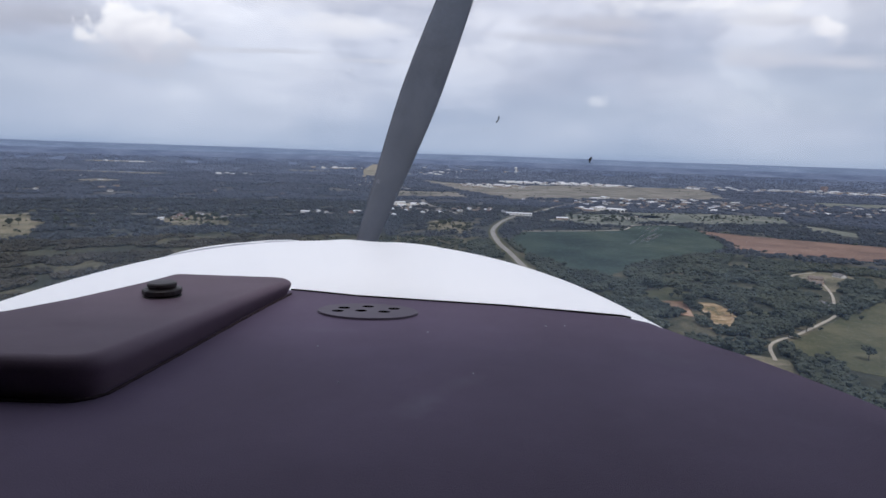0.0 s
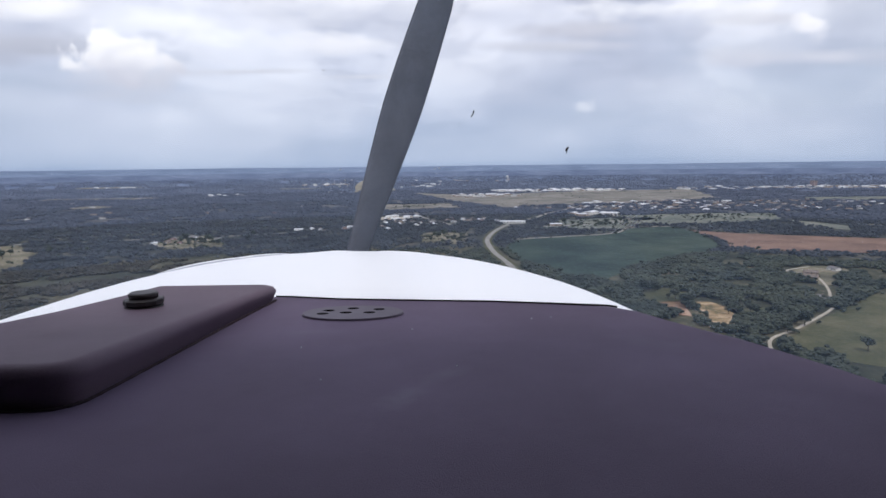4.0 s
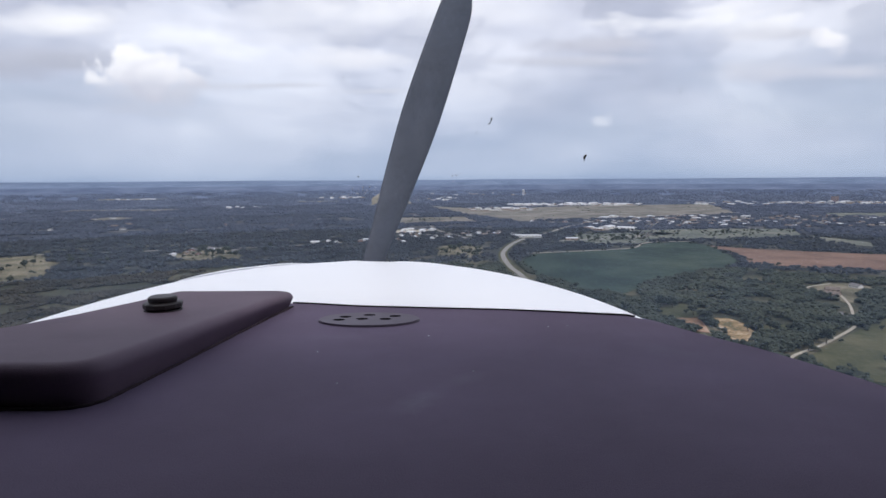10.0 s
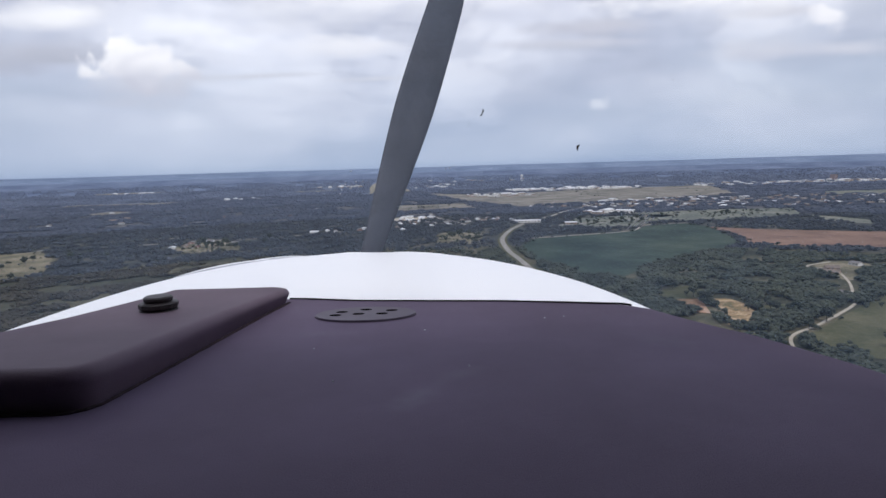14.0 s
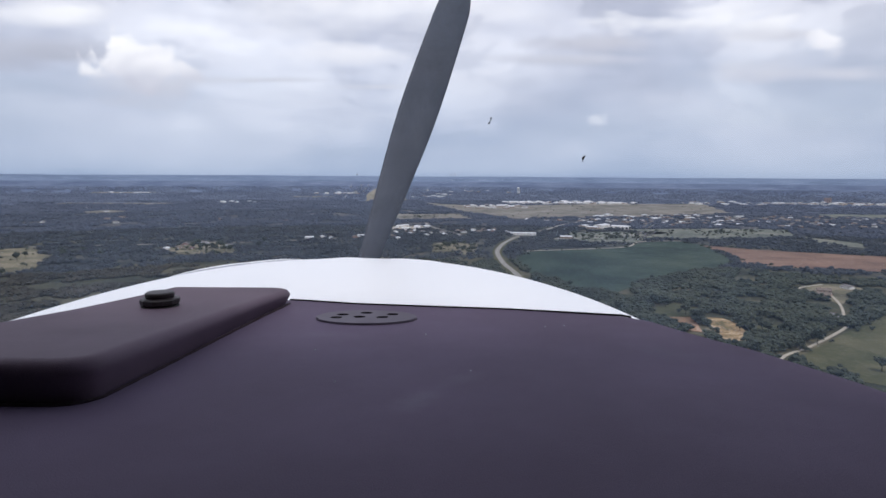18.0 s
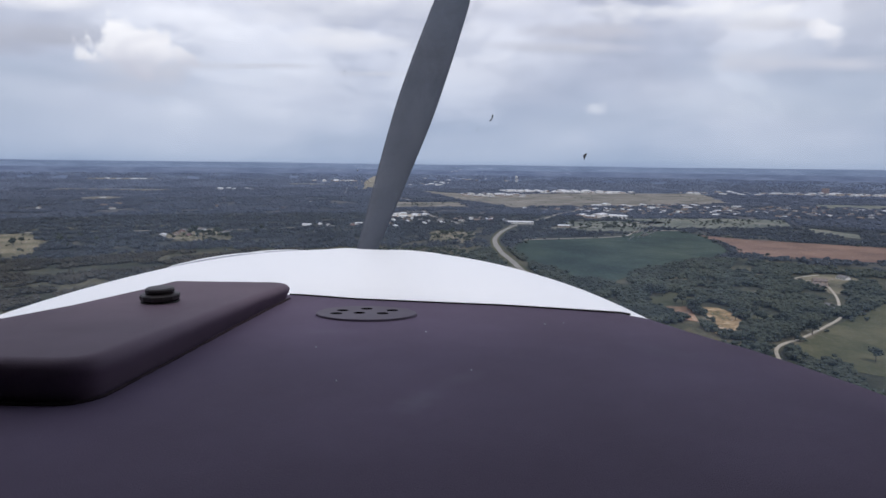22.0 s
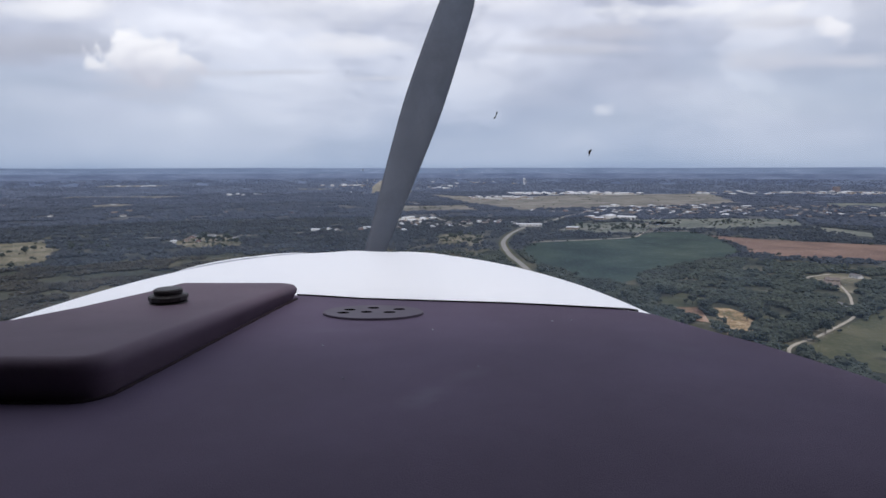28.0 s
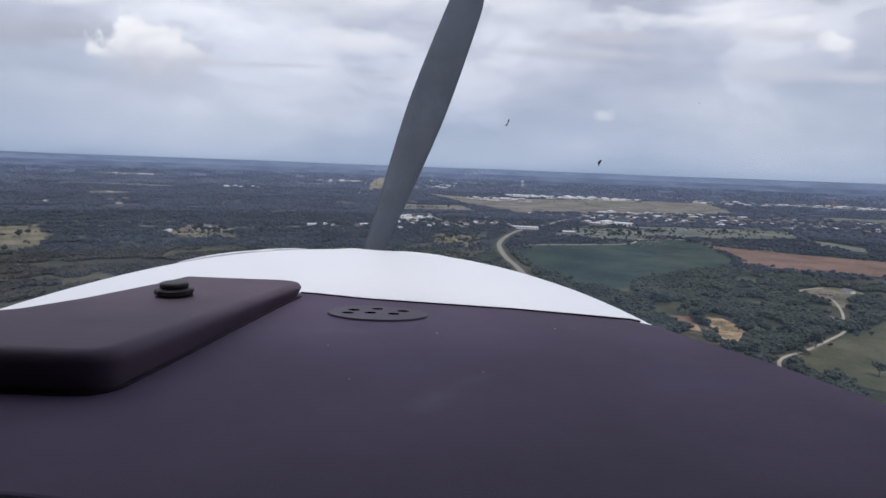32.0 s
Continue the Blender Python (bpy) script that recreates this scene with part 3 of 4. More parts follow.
ribbon([(-343, 3570), (-378, 3935), (-430, 4300), (-520, 5100), (-684, 7100)], 245, AIR_GRASS, "mown airfield grass either side of the runway", name="field", lift=0.3, category="field")
ribbon([(-378, 3935), (-430, 4300), (-520, 5100), (-684, 7100)], 34, CONCRETE, "long pale concrete runway on mown grass", name="runway", lift=0.5, category="runway")
ribbon([(-300, 3990), (-340, 4300), (-430, 5100), (-560, 7000)], 18, CONCRETE, "pale taxiway beside the runway", name="taxiway", lift=0.5, category="taxiway")


# ---- woods ----
def ico():
    bm = bmesh.new()
    bmesh.ops.create_icosphere(bm, subdivisions=1, radius=1.0)
    v = np.array([p.co[:] for p in bm.verts])
    f = np.array([[q.index for q in p.verts] for p in bm.faces])
    bm.free()
    # crowns are seen from above: leave off the faces turned to the ground
    return v, np.array([q for q in f if v[q][:, 2].mean() > -0.6])


ICO_V, ICO_F = ico()
BUILT = []      # footprints of buildings, kept free of trees


def woods(name, xs, ys, size, clumps, mat, label, seed, tall=0.7, soft=False):
    """Tree crowns of several uneven clumps each, one joined sheet of canopy."""
    rng = np.random.default_rng(seed)
    n = len(xs)
    r = np.hypot(xs, ys)
    z = land(r)
    shrink = np.where(r > FLAT, (RIM - r) / (FLAT * (RIM - FLAT)) * r, 1.0)
    shrink = np.clip(shrink, 0.25, 1)
    s = size * rng.uniform(0.65, 1.35, n) * shrink
    vs, fs = [], []
    base = 0
    spread = 0.42 if clumps < 5 else 0.50
    for c in range(clumps):
        off = rng.normal(0, spread if clumps > 1 else 0.0, (n, 3)) * s[:, None]
        rad = s * (rng.uniform(0.26, 0.52, n) if clumps > 4 else rng.uniform(0.42, 0.72, n) if clumps > 1 else rng.uniform(0.7, 1.0, n))
        cx, cy = xs + off[:, 0], ys + off[:, 1]
        cz = z + s * tall + off[:, 2] * 0.5
        jig = 1 + rng.uniform(-0.28, 0.28, (n, 12))
        v = ICO_V[None, :, :] * jig[:, :, None] * rad[:, None, None]
        turn = rng.uniform(0, 6.28, n)
        cs, sn = np.cos(turn)[:, None], np.sin(turn)[:, None]
        vx = v[:, :, 0] * cs - v[:, :, 1] * sn + cx[:, None]
        vy = v[:, :, 0] * sn + v[:, :, 1] * cs + cy[:, None]
        vz = v[:, :, 2] * (0.35 + 0.6 * tall) + cz[:, None]
        vs.append(np.stack([vx, vy, vz], -1).reshape(-1, 3))
        fs.append((ICO_F[None] + (np.arange(n) * 12)[:, None, None] + base).reshape(-1, 3))
        base += n * 12
    me = raw(name, np.concatenate(vs), np.concatenate(fs), mat)
    me.polygons.foreach_set("use_smooth", [soft] * len(me.polygons))
    return tagged(new(name, me), label, "woods", kind="stuff")


def free(xs, ys, far=False):
    keep = np.ones(len(xs), bool)
    d = np.hypot(xs, ys)
    if far:
        r = d
        true = np.where(r > FLAT, FLAT * (RIM - FLAT) / np.maximum(RIM - r, 1), r)
        xs, ys = xs * true / np.maximum(r, 1), ys * true / np.maximum(r, 1)
    for poly in CLEAR:
        keep &= ~inside(xs, ys, poly)
    for bx, by, br in BUILT:
        keep &= (xs - bx) ** 2 + (ys - by) ** 2 > br * br
    return keep


def scatter(n, r0, r1, half, seed, lean=0.0):
    rng = np.random.default_rng(seed)
    a = rng.uniform(-half, half, n) + lean
    r = np.sqrt(rng.uniform(r0 * r0, r1 * r1, n))
    return r * np.sin(a), r * np.cos(a)


# ---- buildings ----
def gable(bm, w, d, h, rise, over=0.5):
    """A pitched roof of some thickness over a w by d plan."""
    x, y = w / 2 + over, d / 2 + over
    t = 0.25
    pts = []
    for yy in (-y, y):
        pts.append([bm.verts.new(p) for p in ((-x, yy, h - over * rise / (w / 2)), (0, yy, h + rise), (x, yy, h - over * rise / (w / 2)), (x, yy, h - over * rise / (w / 2) + t), (0, yy, h + rise + t * 1.2), (-x, yy, h - over * rise / (w / 2) + t))])
    a, b = pts
    for i in range(6):
        bm.faces.new((a[i], a[(i + 1) % 6], b[(i + 1) % 6], b[i]))
    bm.faces.new(a[::-1])
    bm.faces.new(b)


def walls(bm, w, d, h, rise):
    """Four walls with pitched gable ends."""
    x, y = w / 2, d / 2
    a = [bm.verts.new(p) for p in ((-x, -y, -0.5), (x, -y, -0.5), (x, -y, h), (0, -y, h + rise), (-x, -y, h))]
    b = [bm.verts.new(p) for p in ((-x, y, -0.5), (x, y, -0.5), (x, y, h), (0, y, h + rise), (-x, y, h))]
    bm.faces.new(a)
    bm.faces.new(b[::-1])
    for i in (4, 0, 1):
        bm.faces.new((a[i], b[i], b[(i + 1) % 5], a[(i + 1) % 5]))


def building(name, w, d, h, rise, wall, roof, label, category, windows=3, wide=False):
    e = tagged(new(name), label, category)
    bm = bmesh.new()
    walls(bm, w, d, h, rise)
    part("wall", bm, wall, e)
    bm = bmesh.new()
    gable(bm, w, d, h + 0.02, rise)
    part("roof", bm, roof, e)
    hw = 2.6 if wide else 1.2
    for side in (-1, 1):
        for i in range(windows):
            yy = d * ((i + 0.5) / windows - 0.5)
            bm = bmesh.new()
            box(bm, side * (w / 2 - 0.1), side * (w / 2 + 0.06), yy - hw / 2, yy + hw / 2, h * 0.35, h * 0.8)
            part("window", bm, DARKGLASS, e)
    bm = bmesh.new()
    dw = 4.0 if wide else 1.0
    box(bm, -dw / 2, dw / 2, -d / 2 - 0.07, -d / 2 + 0.1, -0.2, h * 0.85 if wide else 2.1)
    part("door", bm, ROOF_G if wide else WALL_W, e)
    if not wide:
        bm = bmesh.new()
        box(bm, w * 0.18, w * 0.18 + 0.9, d * 0.2, d * 0.2 + 0.9, h, h + rise + 0.9)
        part("chimney", bm, WALL_R, e)
    return e


HOUSES = [
    building("house", 9, 14, 3.0, 2.2, WALL_W, ROOF_G, "white-sided house with a grey shingle gable roof", "house"),
    building("house", 10, 16, 3.0, 2.4, WALL_T, ROOF_B, "tan brick house with a brown shingle gable roof", "house"),
    building("house", 9, 18, 3.0, 1.6, WALL_W, ROOF_W, "long white house with a pale metal roof", "house"),
    building("house", 11, 13, 3.2, 2.6, WALL_R, ROOF_G, "red brick house with a grey gable roof", "house"),
]
SHEDS = [
    building("warehouse", 24, 46, 6.5, 2.2, WALL_W, ROOF_W, "large white metal warehouse with a shallow roof", "warehouse", 5, True),
    building("hangar", 30, 34, 7.5, 3.0, WALL_W, ROOF_W, "white metal hangar with a wide door", "hangar", 3, True),
    building("warehouse", 20, 30, 5.5, 1.6, WALL_T, ROOF_W, "tan walled warehouse with a pale metal roof", "warehouse", 3, True),
]
DULL = [
    building("warehouse", 22, 40, 5.5, 1.8, WALL_T, ROOF_L, "dull tan shed with a grey metal roof", "warehouse", 4, True),
    building("warehouse", 18, 28, 5.0, 1.6, WALL_W, ROOF_L, "small white-walled shed with a grey metal roof", "warehouse", 3, True),
]
LONG = building("warehouse", 16, 64, 5.0, 1.6, WALL_W, ROOF_W, "very long low white metal building by the highway", "warehouse", 8, True)
used = set()


def put(proto, x, y, turn, size=1.0, group=""):
    px, py, pz, k = site(x, y)
    m = pose(px, py, pz, 0, 0, turn) @ Matrix.Diagonal((k * size, k * size, k * size, 1))
    if proto.name in used:
        ob = copy_thing(proto, m)
    else:
        ob = proto
        used.add(proto.name)
    ob.matrix_basis = m
    if group:
        ob["group"] = group
    BUILT.append((x, y, 13 if proto in HOUSES else 26))
    return ob


def cluster(cx, cy, rx, ry, n, kinds, seed, gap, group, turn=None, size=1.0):
    rng = random.Random(seed)
    done, tries = [], 0
    while len(done) < n and tries < n * 60:
        tries += 1
        a, r = rng.uniform(0, 6.283), math.sqrt(rng.random())
        x, y = cx + rx * r * math.cos(a), cy + ry * r * math.sin(a)
        if any((x - u) ** 2 + (y - v) ** 2 < gap * gap for u, v in done):
            continue
        done.append((x, y))
        put(rng.choice(kinds), x, y, (rng.choice((0, 90)) + rng.uniform(-8, 8) + (turn or 12)), size * rng.uniform(0.85, 1.2), group)


put(LONG, 196, 1529, 80)
put(SHEDS[0], 455, 1770, -35, 1.2, "industrial buildings")
put(SHEDS[0], 500, 1735, 55, 1.1, "industrial buildings")
put(SHEDS[2], 420, 1725, 55, 1.0, "industrial buildings")
put(SHEDS[2], 405, 1780, -35, 1.0, "industrial buildings")
put(SHEDS[2], 289, 1450, 85, 0.9, "industrial buildings")
cluster(-120, 1720, 75, 70, 9, SHEDS, 3, 36, "roadside sheds", size=0.62)
cluster(-60, 1560, 90, 60, 10, HOUSES, 4, 24, "houses by the street")
cluster(95, 1620, 75, 60, 11, HOUSES, 5, 24, "houses by the highway")
cluster(240, 2950, 160, 170, 22, SHEDS + DULL, 6, 55, "airfield sheds", size=0.9)
cluster(700, 3420, 370, 130, 42, SHEDS, 7, 52, "hangars along the airfield")
cluster(880, 2130, 340, 190, 62, HOUSES, 8, 28, "houses of the town")
cluster(850, 2250, 300, 100, 14, SHEDS + DULL, 9, 60, "town warehouses", size=0.7)
cluster(1350, 2150, 240, 200, 34, HOUSES, 10, 30, "houses of the town")
cluster(2260, 3450, 420, 200, 40, SHEDS + DULL + DULL, 11, 62, "large buildings at the edge of town")
cluster(1650, 3500, 350, 220, 26, SHEDS + DULL + DULL, 12, 62, "large buildings at the edge of town", size=0.8)
cluster(-900, 5050, 220, 220, 16, SHEDS + DULL, 13, 70, "sheds beside the airfield")
cluster(-100, 4600, 220, 420, 10, SHEDS + DULL, 14, 70, "sheds beside the airfield")
cluster(150, 6000, 700, 500, 9, DULL, 15, 90, "far buildings past the runway")
cluster(-510, 1230, 70, 60, 6, HOUSES, 16, 26, "farmhouses in the pasture")
cluster(-200, 1420, 130, 60, 8, HOUSES, 17, 28, "houses among the woods")
cluster(-1120, 3300, 120, 80, 6, SHEDS, 18, 60, "distant farm sheds", size=0.6)
cluster(-2600, 4900, 250, 150, 8, SHEDS, 19, 70, "distant farm sheds", size=0.7)
cluster(-700, 760, 80, 60, 5, HOUSES, 20, 26, "houses among the woods")
for hx, hy, ht in ((409, 624, 20), (488, 775, 70), (535, 800, 15), (470, 745, 40), (205, 395, 30)):
    put(HOUSES[2 if hx < 250 else (0 if hx % 2 else 1)], hx, hy, ht, 1.0, "farmhouses by the track")

cluster(-900, 1900, 520, 420, 7, HOUSES, 41, 60, "houses scattered in the woods")
cluster(-1500, 2700, 600, 400, 4, DULL, 42, 90, "distant farm sheds", size=0.5)
cluster(-350, 2400, 260, 250, 5, DULL, 43, 80, "sheds among the woods", size=0.5)
cluster(700, 1950, 260, 120, 26, HOUSES, 44, 28, "houses of the town")
cluster(1150, 1900, 220, 120, 18, HOUSES, 45, 30, "houses of the town")
cluster(420, 2080, 160, 90, 14, HOUSES, 46, 28, "houses by the highway")
# water tower and brick tower on the skyline
x, y, z, k = site(620, 5200)
tower = tagged(new("water_tower"), "white water tower on legs above distant woods", "water tower")
tower.matrix_basis = pose(x, y, z) @ Matrix.Diagonal((k * 1.3, k * 1.3, k * 1.3, 1))
bm = bmesh.new()
bmesh.ops.create_uvsphere(bm, u_segments=20, v_segments=12, radius=9)
for v in bm.verts:
    v.co.z = v.co.z * 0.75 + 38
part("tank", bm, WALL_W, tower, smooth=True)
for i in range(6):
    a = i * math.pi / 3
    bm = bmesh.new()
    box(bm, 7 * math.cos(a) - 0.5, 7 * math.cos(a) + 0.5, 7 * math.sin(a) - 0.5, 7 * math.sin(a) + 0.5, -1, 36)
    part("leg", bm, WALL_W, tower)
x, y, z, k = site(2232, 3575)
block = tagged(new("apartment_tower"), "dull pink masonry tower block above the town", "tower block")
block.matrix_basis = pose(x, y, z, 0, 0, 25) @ Matrix.Diagonal((k, k, k, 1))
bm = bmesh.new()
box(bm, -16, 16, -12, 12, -1, 34)
part("wall", bm, WALL_P, block)
bm = bmesh.new()
box(bm, -16.6, 16.6, -12.6, 12.6, 34, 35.2)
part("roof", bm, ROOF_G, block)
for fl in range(9):
    for i in range(6):
        bm = bmesh.new()
        box(bm, -13.6 + i * 5, -11.4 + i * 5, -12.15, -11.8, 2.2 + fl * 3.6, 3.9 + fl * 3.6)
        part("window", bm, DARKGLASS, block)

# woods, nearest first
x, y = scatter(56000, 360, 1050, radians(43), 21)
a = np.degrees(np.arctan2(x, y))
k = free(x, y) & (hills(x, y, 5, 95) > np.where(x < -150, -0.02, -0.26)) & ~((a > -13) & (a < 3) & (np.arange(len(x)) % 7 > 0))
west = k & (x < -120)
woods("scrub_woods", x[west], y[west], 3.4, 3, SCRUB_LEAVES, "olive-brown scrubby woods with dry gaps", 38, 0.6)
k &= x >= -120
close = k & (np.hypot(x, y) < 760) & (x > 60)
woods("close_woods", x[close], y[close], 4.3, 7, LEAVES, "dense dark green broadleaf trees below the flight path", 39, 0.8)
k &= ~close
woods("near_woods", x[k], y[k], 3.7, 3, LEAVES, "dense dark green broadleaf woods with small gaps", 31)
x, y = scatter(30000, 1050, 1800, radians(43), 25)
k = free(x, y) & (hills(x, y, 9, 120) > -0.22)
woods("woods_beyond_fields", x[k], y[k], 4.6, 2, MID_HAZE_LEAVES, "dark broadleaf woods between fields and houses, tinted for haze", 35, 0.55, True)
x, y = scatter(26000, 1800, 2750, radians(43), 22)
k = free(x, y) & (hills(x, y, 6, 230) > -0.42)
woods("middle_woods", x[k], y[k], 6.6, 1, FAR_HAZE_LEAVES, "dark woods covering the plain, blued for haze", 32, 0.30, True)
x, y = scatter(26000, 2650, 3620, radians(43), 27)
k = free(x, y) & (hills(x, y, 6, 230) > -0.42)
woods("plain_woods", x[k], y[k], 7.0, 1, PLAIN_HAZE_LEAVES, "woods far across the plain, painted haze-blue", 37, 0.28, True)
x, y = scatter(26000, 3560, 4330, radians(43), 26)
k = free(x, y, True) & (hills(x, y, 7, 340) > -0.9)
woods("woods_round_airfield", x[k], y[k], 8.5, 1, AIRFIELD_HAZE_LEAVES, "woods round the airfield, painted haze-blue", 36, 0.22, True)
x, y = scatter(5000, 120, 1400, radians(135), 24, math.pi)
k = free(x, y) & (hills(x, y, 8, 200) > -0.2)
woods("woods_behind", x[k], y[k], 6.0, 1, LEAVES, "dark woods behind the flight path", 34)


rb = np.random.default_rng(51)
bx, by = [], []
for poly, n in ((CLEAR[0], 60), (CLEAR[1], 60), (CLEAR[2], 40), (CLEAR[7], 60), (CLEAR[8], 50), (CLEAR[15], 50), (CLEAR[16], 80), (CLEAR[18], 90), (CLEAR[19], 40), (CLEAR[20], 60)):
    pts = np.array(poly)
    edge_only = poly in (CLEAR[0], CLEAR[1], CLEAR[2])
    for i in range(n):
        p = pts[rb.integers(len(pts))]
        f = rb.uniform(-0.01, 0.02) if edge_only else rb.uniform(0.0, 0.85)
        q = p + (pts.mean(0) - p) * f + rb.normal(0, 4, 2)
        bx.append(q[0])
        by.append(q[1])
woods("hedgerow_bushes", np.array(bx), np.array(by), 3.2, 3, LEAVES, "dark bushes and small trees dotting field edges", 52)


def tree(seed, tall, label):
    """A pasture tree: tapered trunk, limbs and an uneven crown of small clumps."""
    rng = random.Random(seed)
    e = tagged(new("tree"), label, "tree")

    def limb(bm, a, b, r0, r1):
        d = (b - a).normalized()
        s = d.orthogonal().normalized()
        t = d.cross(s)
        lo = [bm.verts.new(a + (s * math.cos(q) + t * math.sin(q)) * r0) for q in (i * 1.0472 for i in range(6))]
        hi = [bm.verts.new(b + (s * math.cos(q) + t * math.sin(q)) * r1) for q in (i * 1.0472 for i in range(6))]
        for i in range(6):
            bm.faces.new((lo[i], lo[(i + 1) % 6], hi[(i + 1) % 6], hi[i]))
        bm.faces.new(hi)
        bm.faces.new(lo[::-1])

    fork = Vector((rng.uniform(-0.4, 0.4), rng.uniform(-0.4, 0.4), tall * 0.42))
    bm = bmesh.new()
    limb(bm, Vector((0, 0, -0.4)), fork, tall * 0.04, tall * 0.025)
    part("trunk", bm, BARK, e)
    tips = []
    for i in range(5):
        a = i * 1.2566 + rng.uniform(-0.4, 0.4)
        tip = fork + Vector((math.cos(a), math.sin(a), 0)) * tall * rng.uniform(0.16, 0.3) + Vector((0, 0, tall * rng.uniform(0.15, 0.4)))
        bm = bmesh.new()
        limb(bm, fork, tip, tall * 0.018, tall * 0.006)
        part("limb", bm, BARK, e)
        tips.append(tip)
    bm = bmesh.new()
    heart = fork + Vector((0, 0, tall * 0.24))
    for i in range(95):
        if i % 3:
            c = heart + Vector((rng.gauss(0, 1), rng.gauss(0, 1), rng.gauss(0, 0.75))) * tall * 0.15
        else:
            c = rng.choice(tips) + Vector((rng.gauss(0, 1), rng.gauss(0, 1), rng.gauss(0, 0.7))) * tall * 0.09
        r = tall * rng.uniform(0.05, 0.11)
        made = bmesh.ops.create_icosphere(bm, subdivisions=1, radius=r, matrix=Matrix.Translation(c))
        for v in made["verts"]:
            v.co += Vector((rng.uniform(-1, 1), rng.uniform(-1, 1), rng.uniform(-1, 1))) * r * 0.3
    part("crown", bm, LEAVES, e)
    return e


TREES = [tree(1, 11, "dark green broadleaf tree standing in open pasture"), tree(2, 8, "low round-headed tree in dry grass"), tree(3, 13, "tall spreading broadleaf tree at a field edge")]
first = {t.name for t in TREES}
rng = random.Random(77)
spots = []
for cx, cy, rx, ry, n in ((-740, 1020, 130, 130, 26), (-470, 1200, 70, 90, 24), (300, 570, 40, 30, 10), (360, 500, 70, 60, 4), (250, 650, 25, 25, 7), (400, 1480, 90, 90, 16), (700, 1600, 190, 90, 16), (210, 400, 50, 50, 12), (20, 1220, 45, 80, 12)):
    for i in range(n):
        spots.append((cx + rng.gauss(0, 0.55) * rx, cy + rng.gauss(0, 0.55) * ry))
for i, (x, y) in enumerate(spots):
    proto = TREES[i % 3]
    m = pose(x, y, 0.2, 0, 0, rng.uniform(0, 360))
    if proto.name in first:
        first.discard(proto.name)
        proto.matrix_basis = m
        proto["group"] = "pasture trees"
    else:
        copy_thing(proto, m @ Matrix.Scale(rng.uniform(0.7, 1.2), 4))

# ---- the aircraft ----
plane = tagged(new("airplane"), "light single-engine airplane with white nose and dark glareshield", "airplane")
plane.matrix_basis = pose(0, 0, EYE)
NOSE_X, NOSE_YAW = -0.0785, 0.1204

# glareshield: a broad padded deck, its far edge following the windscreen
deck_edge = [(-0.42, 0.30), (0.42, 0.22), (0.372, 0.34), (0.352, 0.41), (0.340, 0.448), (0.331, 0.479), (0.312, 0.526), (0.293, 0.570), (0.274, 0.600), (0.254, 0.637), (0.235, 0.688), (0.209, 0.712), (0.070, 0.743), (-0.117, 0.768), (-0.185, 0.789), (-0.225, 0.795), (-0.33, 0.74), (-0.42, 0.55)]
bm = bmesh.new()
prism(bm, deck_edge, -0.235, -0.170)
bmesh.ops.bevel(bm, geom=[e for e in bm.edges if all(v.co.z > -0.18 for v in e.verts)], offset=0.004, segments=3, affect="EDGES", profile=0.5)
part("glareshield", bm, VINYL, plane, "matt dark purple-grey vinyl deck", smooth=False)

# raised wedge-shaped cover over the instruments
hood_edge = [(-0.50, 0.413), (-0.33, 0.413), (-0.280, 0.413), (-0.2693, 0.4151), (-0.2602, 0.4212), (-0.2541, 0.4303), (-0.252, 0.441), (-0.246, 0.479), (-0.240, 0.517), (-0.233, 0.565), (-0.222, 0.639),
             (-0.211, 0.708), (-0.2005, 0.765), (-0.205, 0.776), (-0.214, 0.782), (-0.230, 0.7835), (-0.355, 0.783), (-0.365, 0.713), (-0.388, 0.614), (-0.412, 0.550), (-0.512, 0.450)]


def hood_top(y):
    return -0.137 - 0.0145 * (y - 0.41) / 0.37


def inset(poly, d):
    """The outline moved inwards by d (anticlockwise from above)."""
    out = []
    n = len(poly)
    for i in range(n):
        a, b, c = Vector(poly[i - 1]), Vector(poly[i]), Vector(poly[(i + 1) % n])
        e, f = (b - a).normalized(), (c - b).normalized()
        n1, n2 = Vector((-e.y, e.x)), Vector((-f.y, f.x))
        m = (n1 + n2).normalized()
        out.append(b + m * d / max(0.5, m.dot(n1)))
    return out


# the upper outline: drawn well in on the near and inner sides, crisp at the windscreen
hood_roof = [k if i < 12 else Vector(q).lerp(k, 0.12) for i, (q, k) in enumerate(zip(hood_edge, inset(hood_edge, 0.011)))]
for i, q in enumerate(((-0.2105, 0.761), (-0.2135, 0.772), (-0.2190, 0.7785), (-0.228, 0.7816))):
    hood_roof[12 + i] = Vector(q)
bm = bmesh.new()
rows = []
for d, h in ((0.0105, -0.12), (0.0095, 0.0), (0.0080, 0.12), (0.0055, 0.28), (0.0030, 0.44), (0.0010, 0.58), (0.0, 0.69), (0.0008, 0.79), (0.0030, 0.88), (0.0065, 0.95), (0.0110, 0.99), (0.016, 1.0)):
    row = []
    for q, k in zip(hood_edge, hood_roof):
        p = Vector(q).lerp(k, d / 0.016)
        row.append(bm.verts.new((p.x, p.y, -0.170 + (hood_top(p.y) + 0.170) * h)))
    rows.append(row)
for a, b in zip(rows, rows[1:]):
    for i in range(len(a)):
        bm.faces.new((a[i], a[(i + 1) % len(a)], b[(i + 1) % len(a)], b[i]))
bm.faces.new(rows[-1])
cover = part("instrument_cover", bm, VINYL_DARK, plane, "raised padded dark vinyl cover with rounded edges", smooth=True)
max(cover.data.polygons, key=lambda f: f.area).use_smooth = False


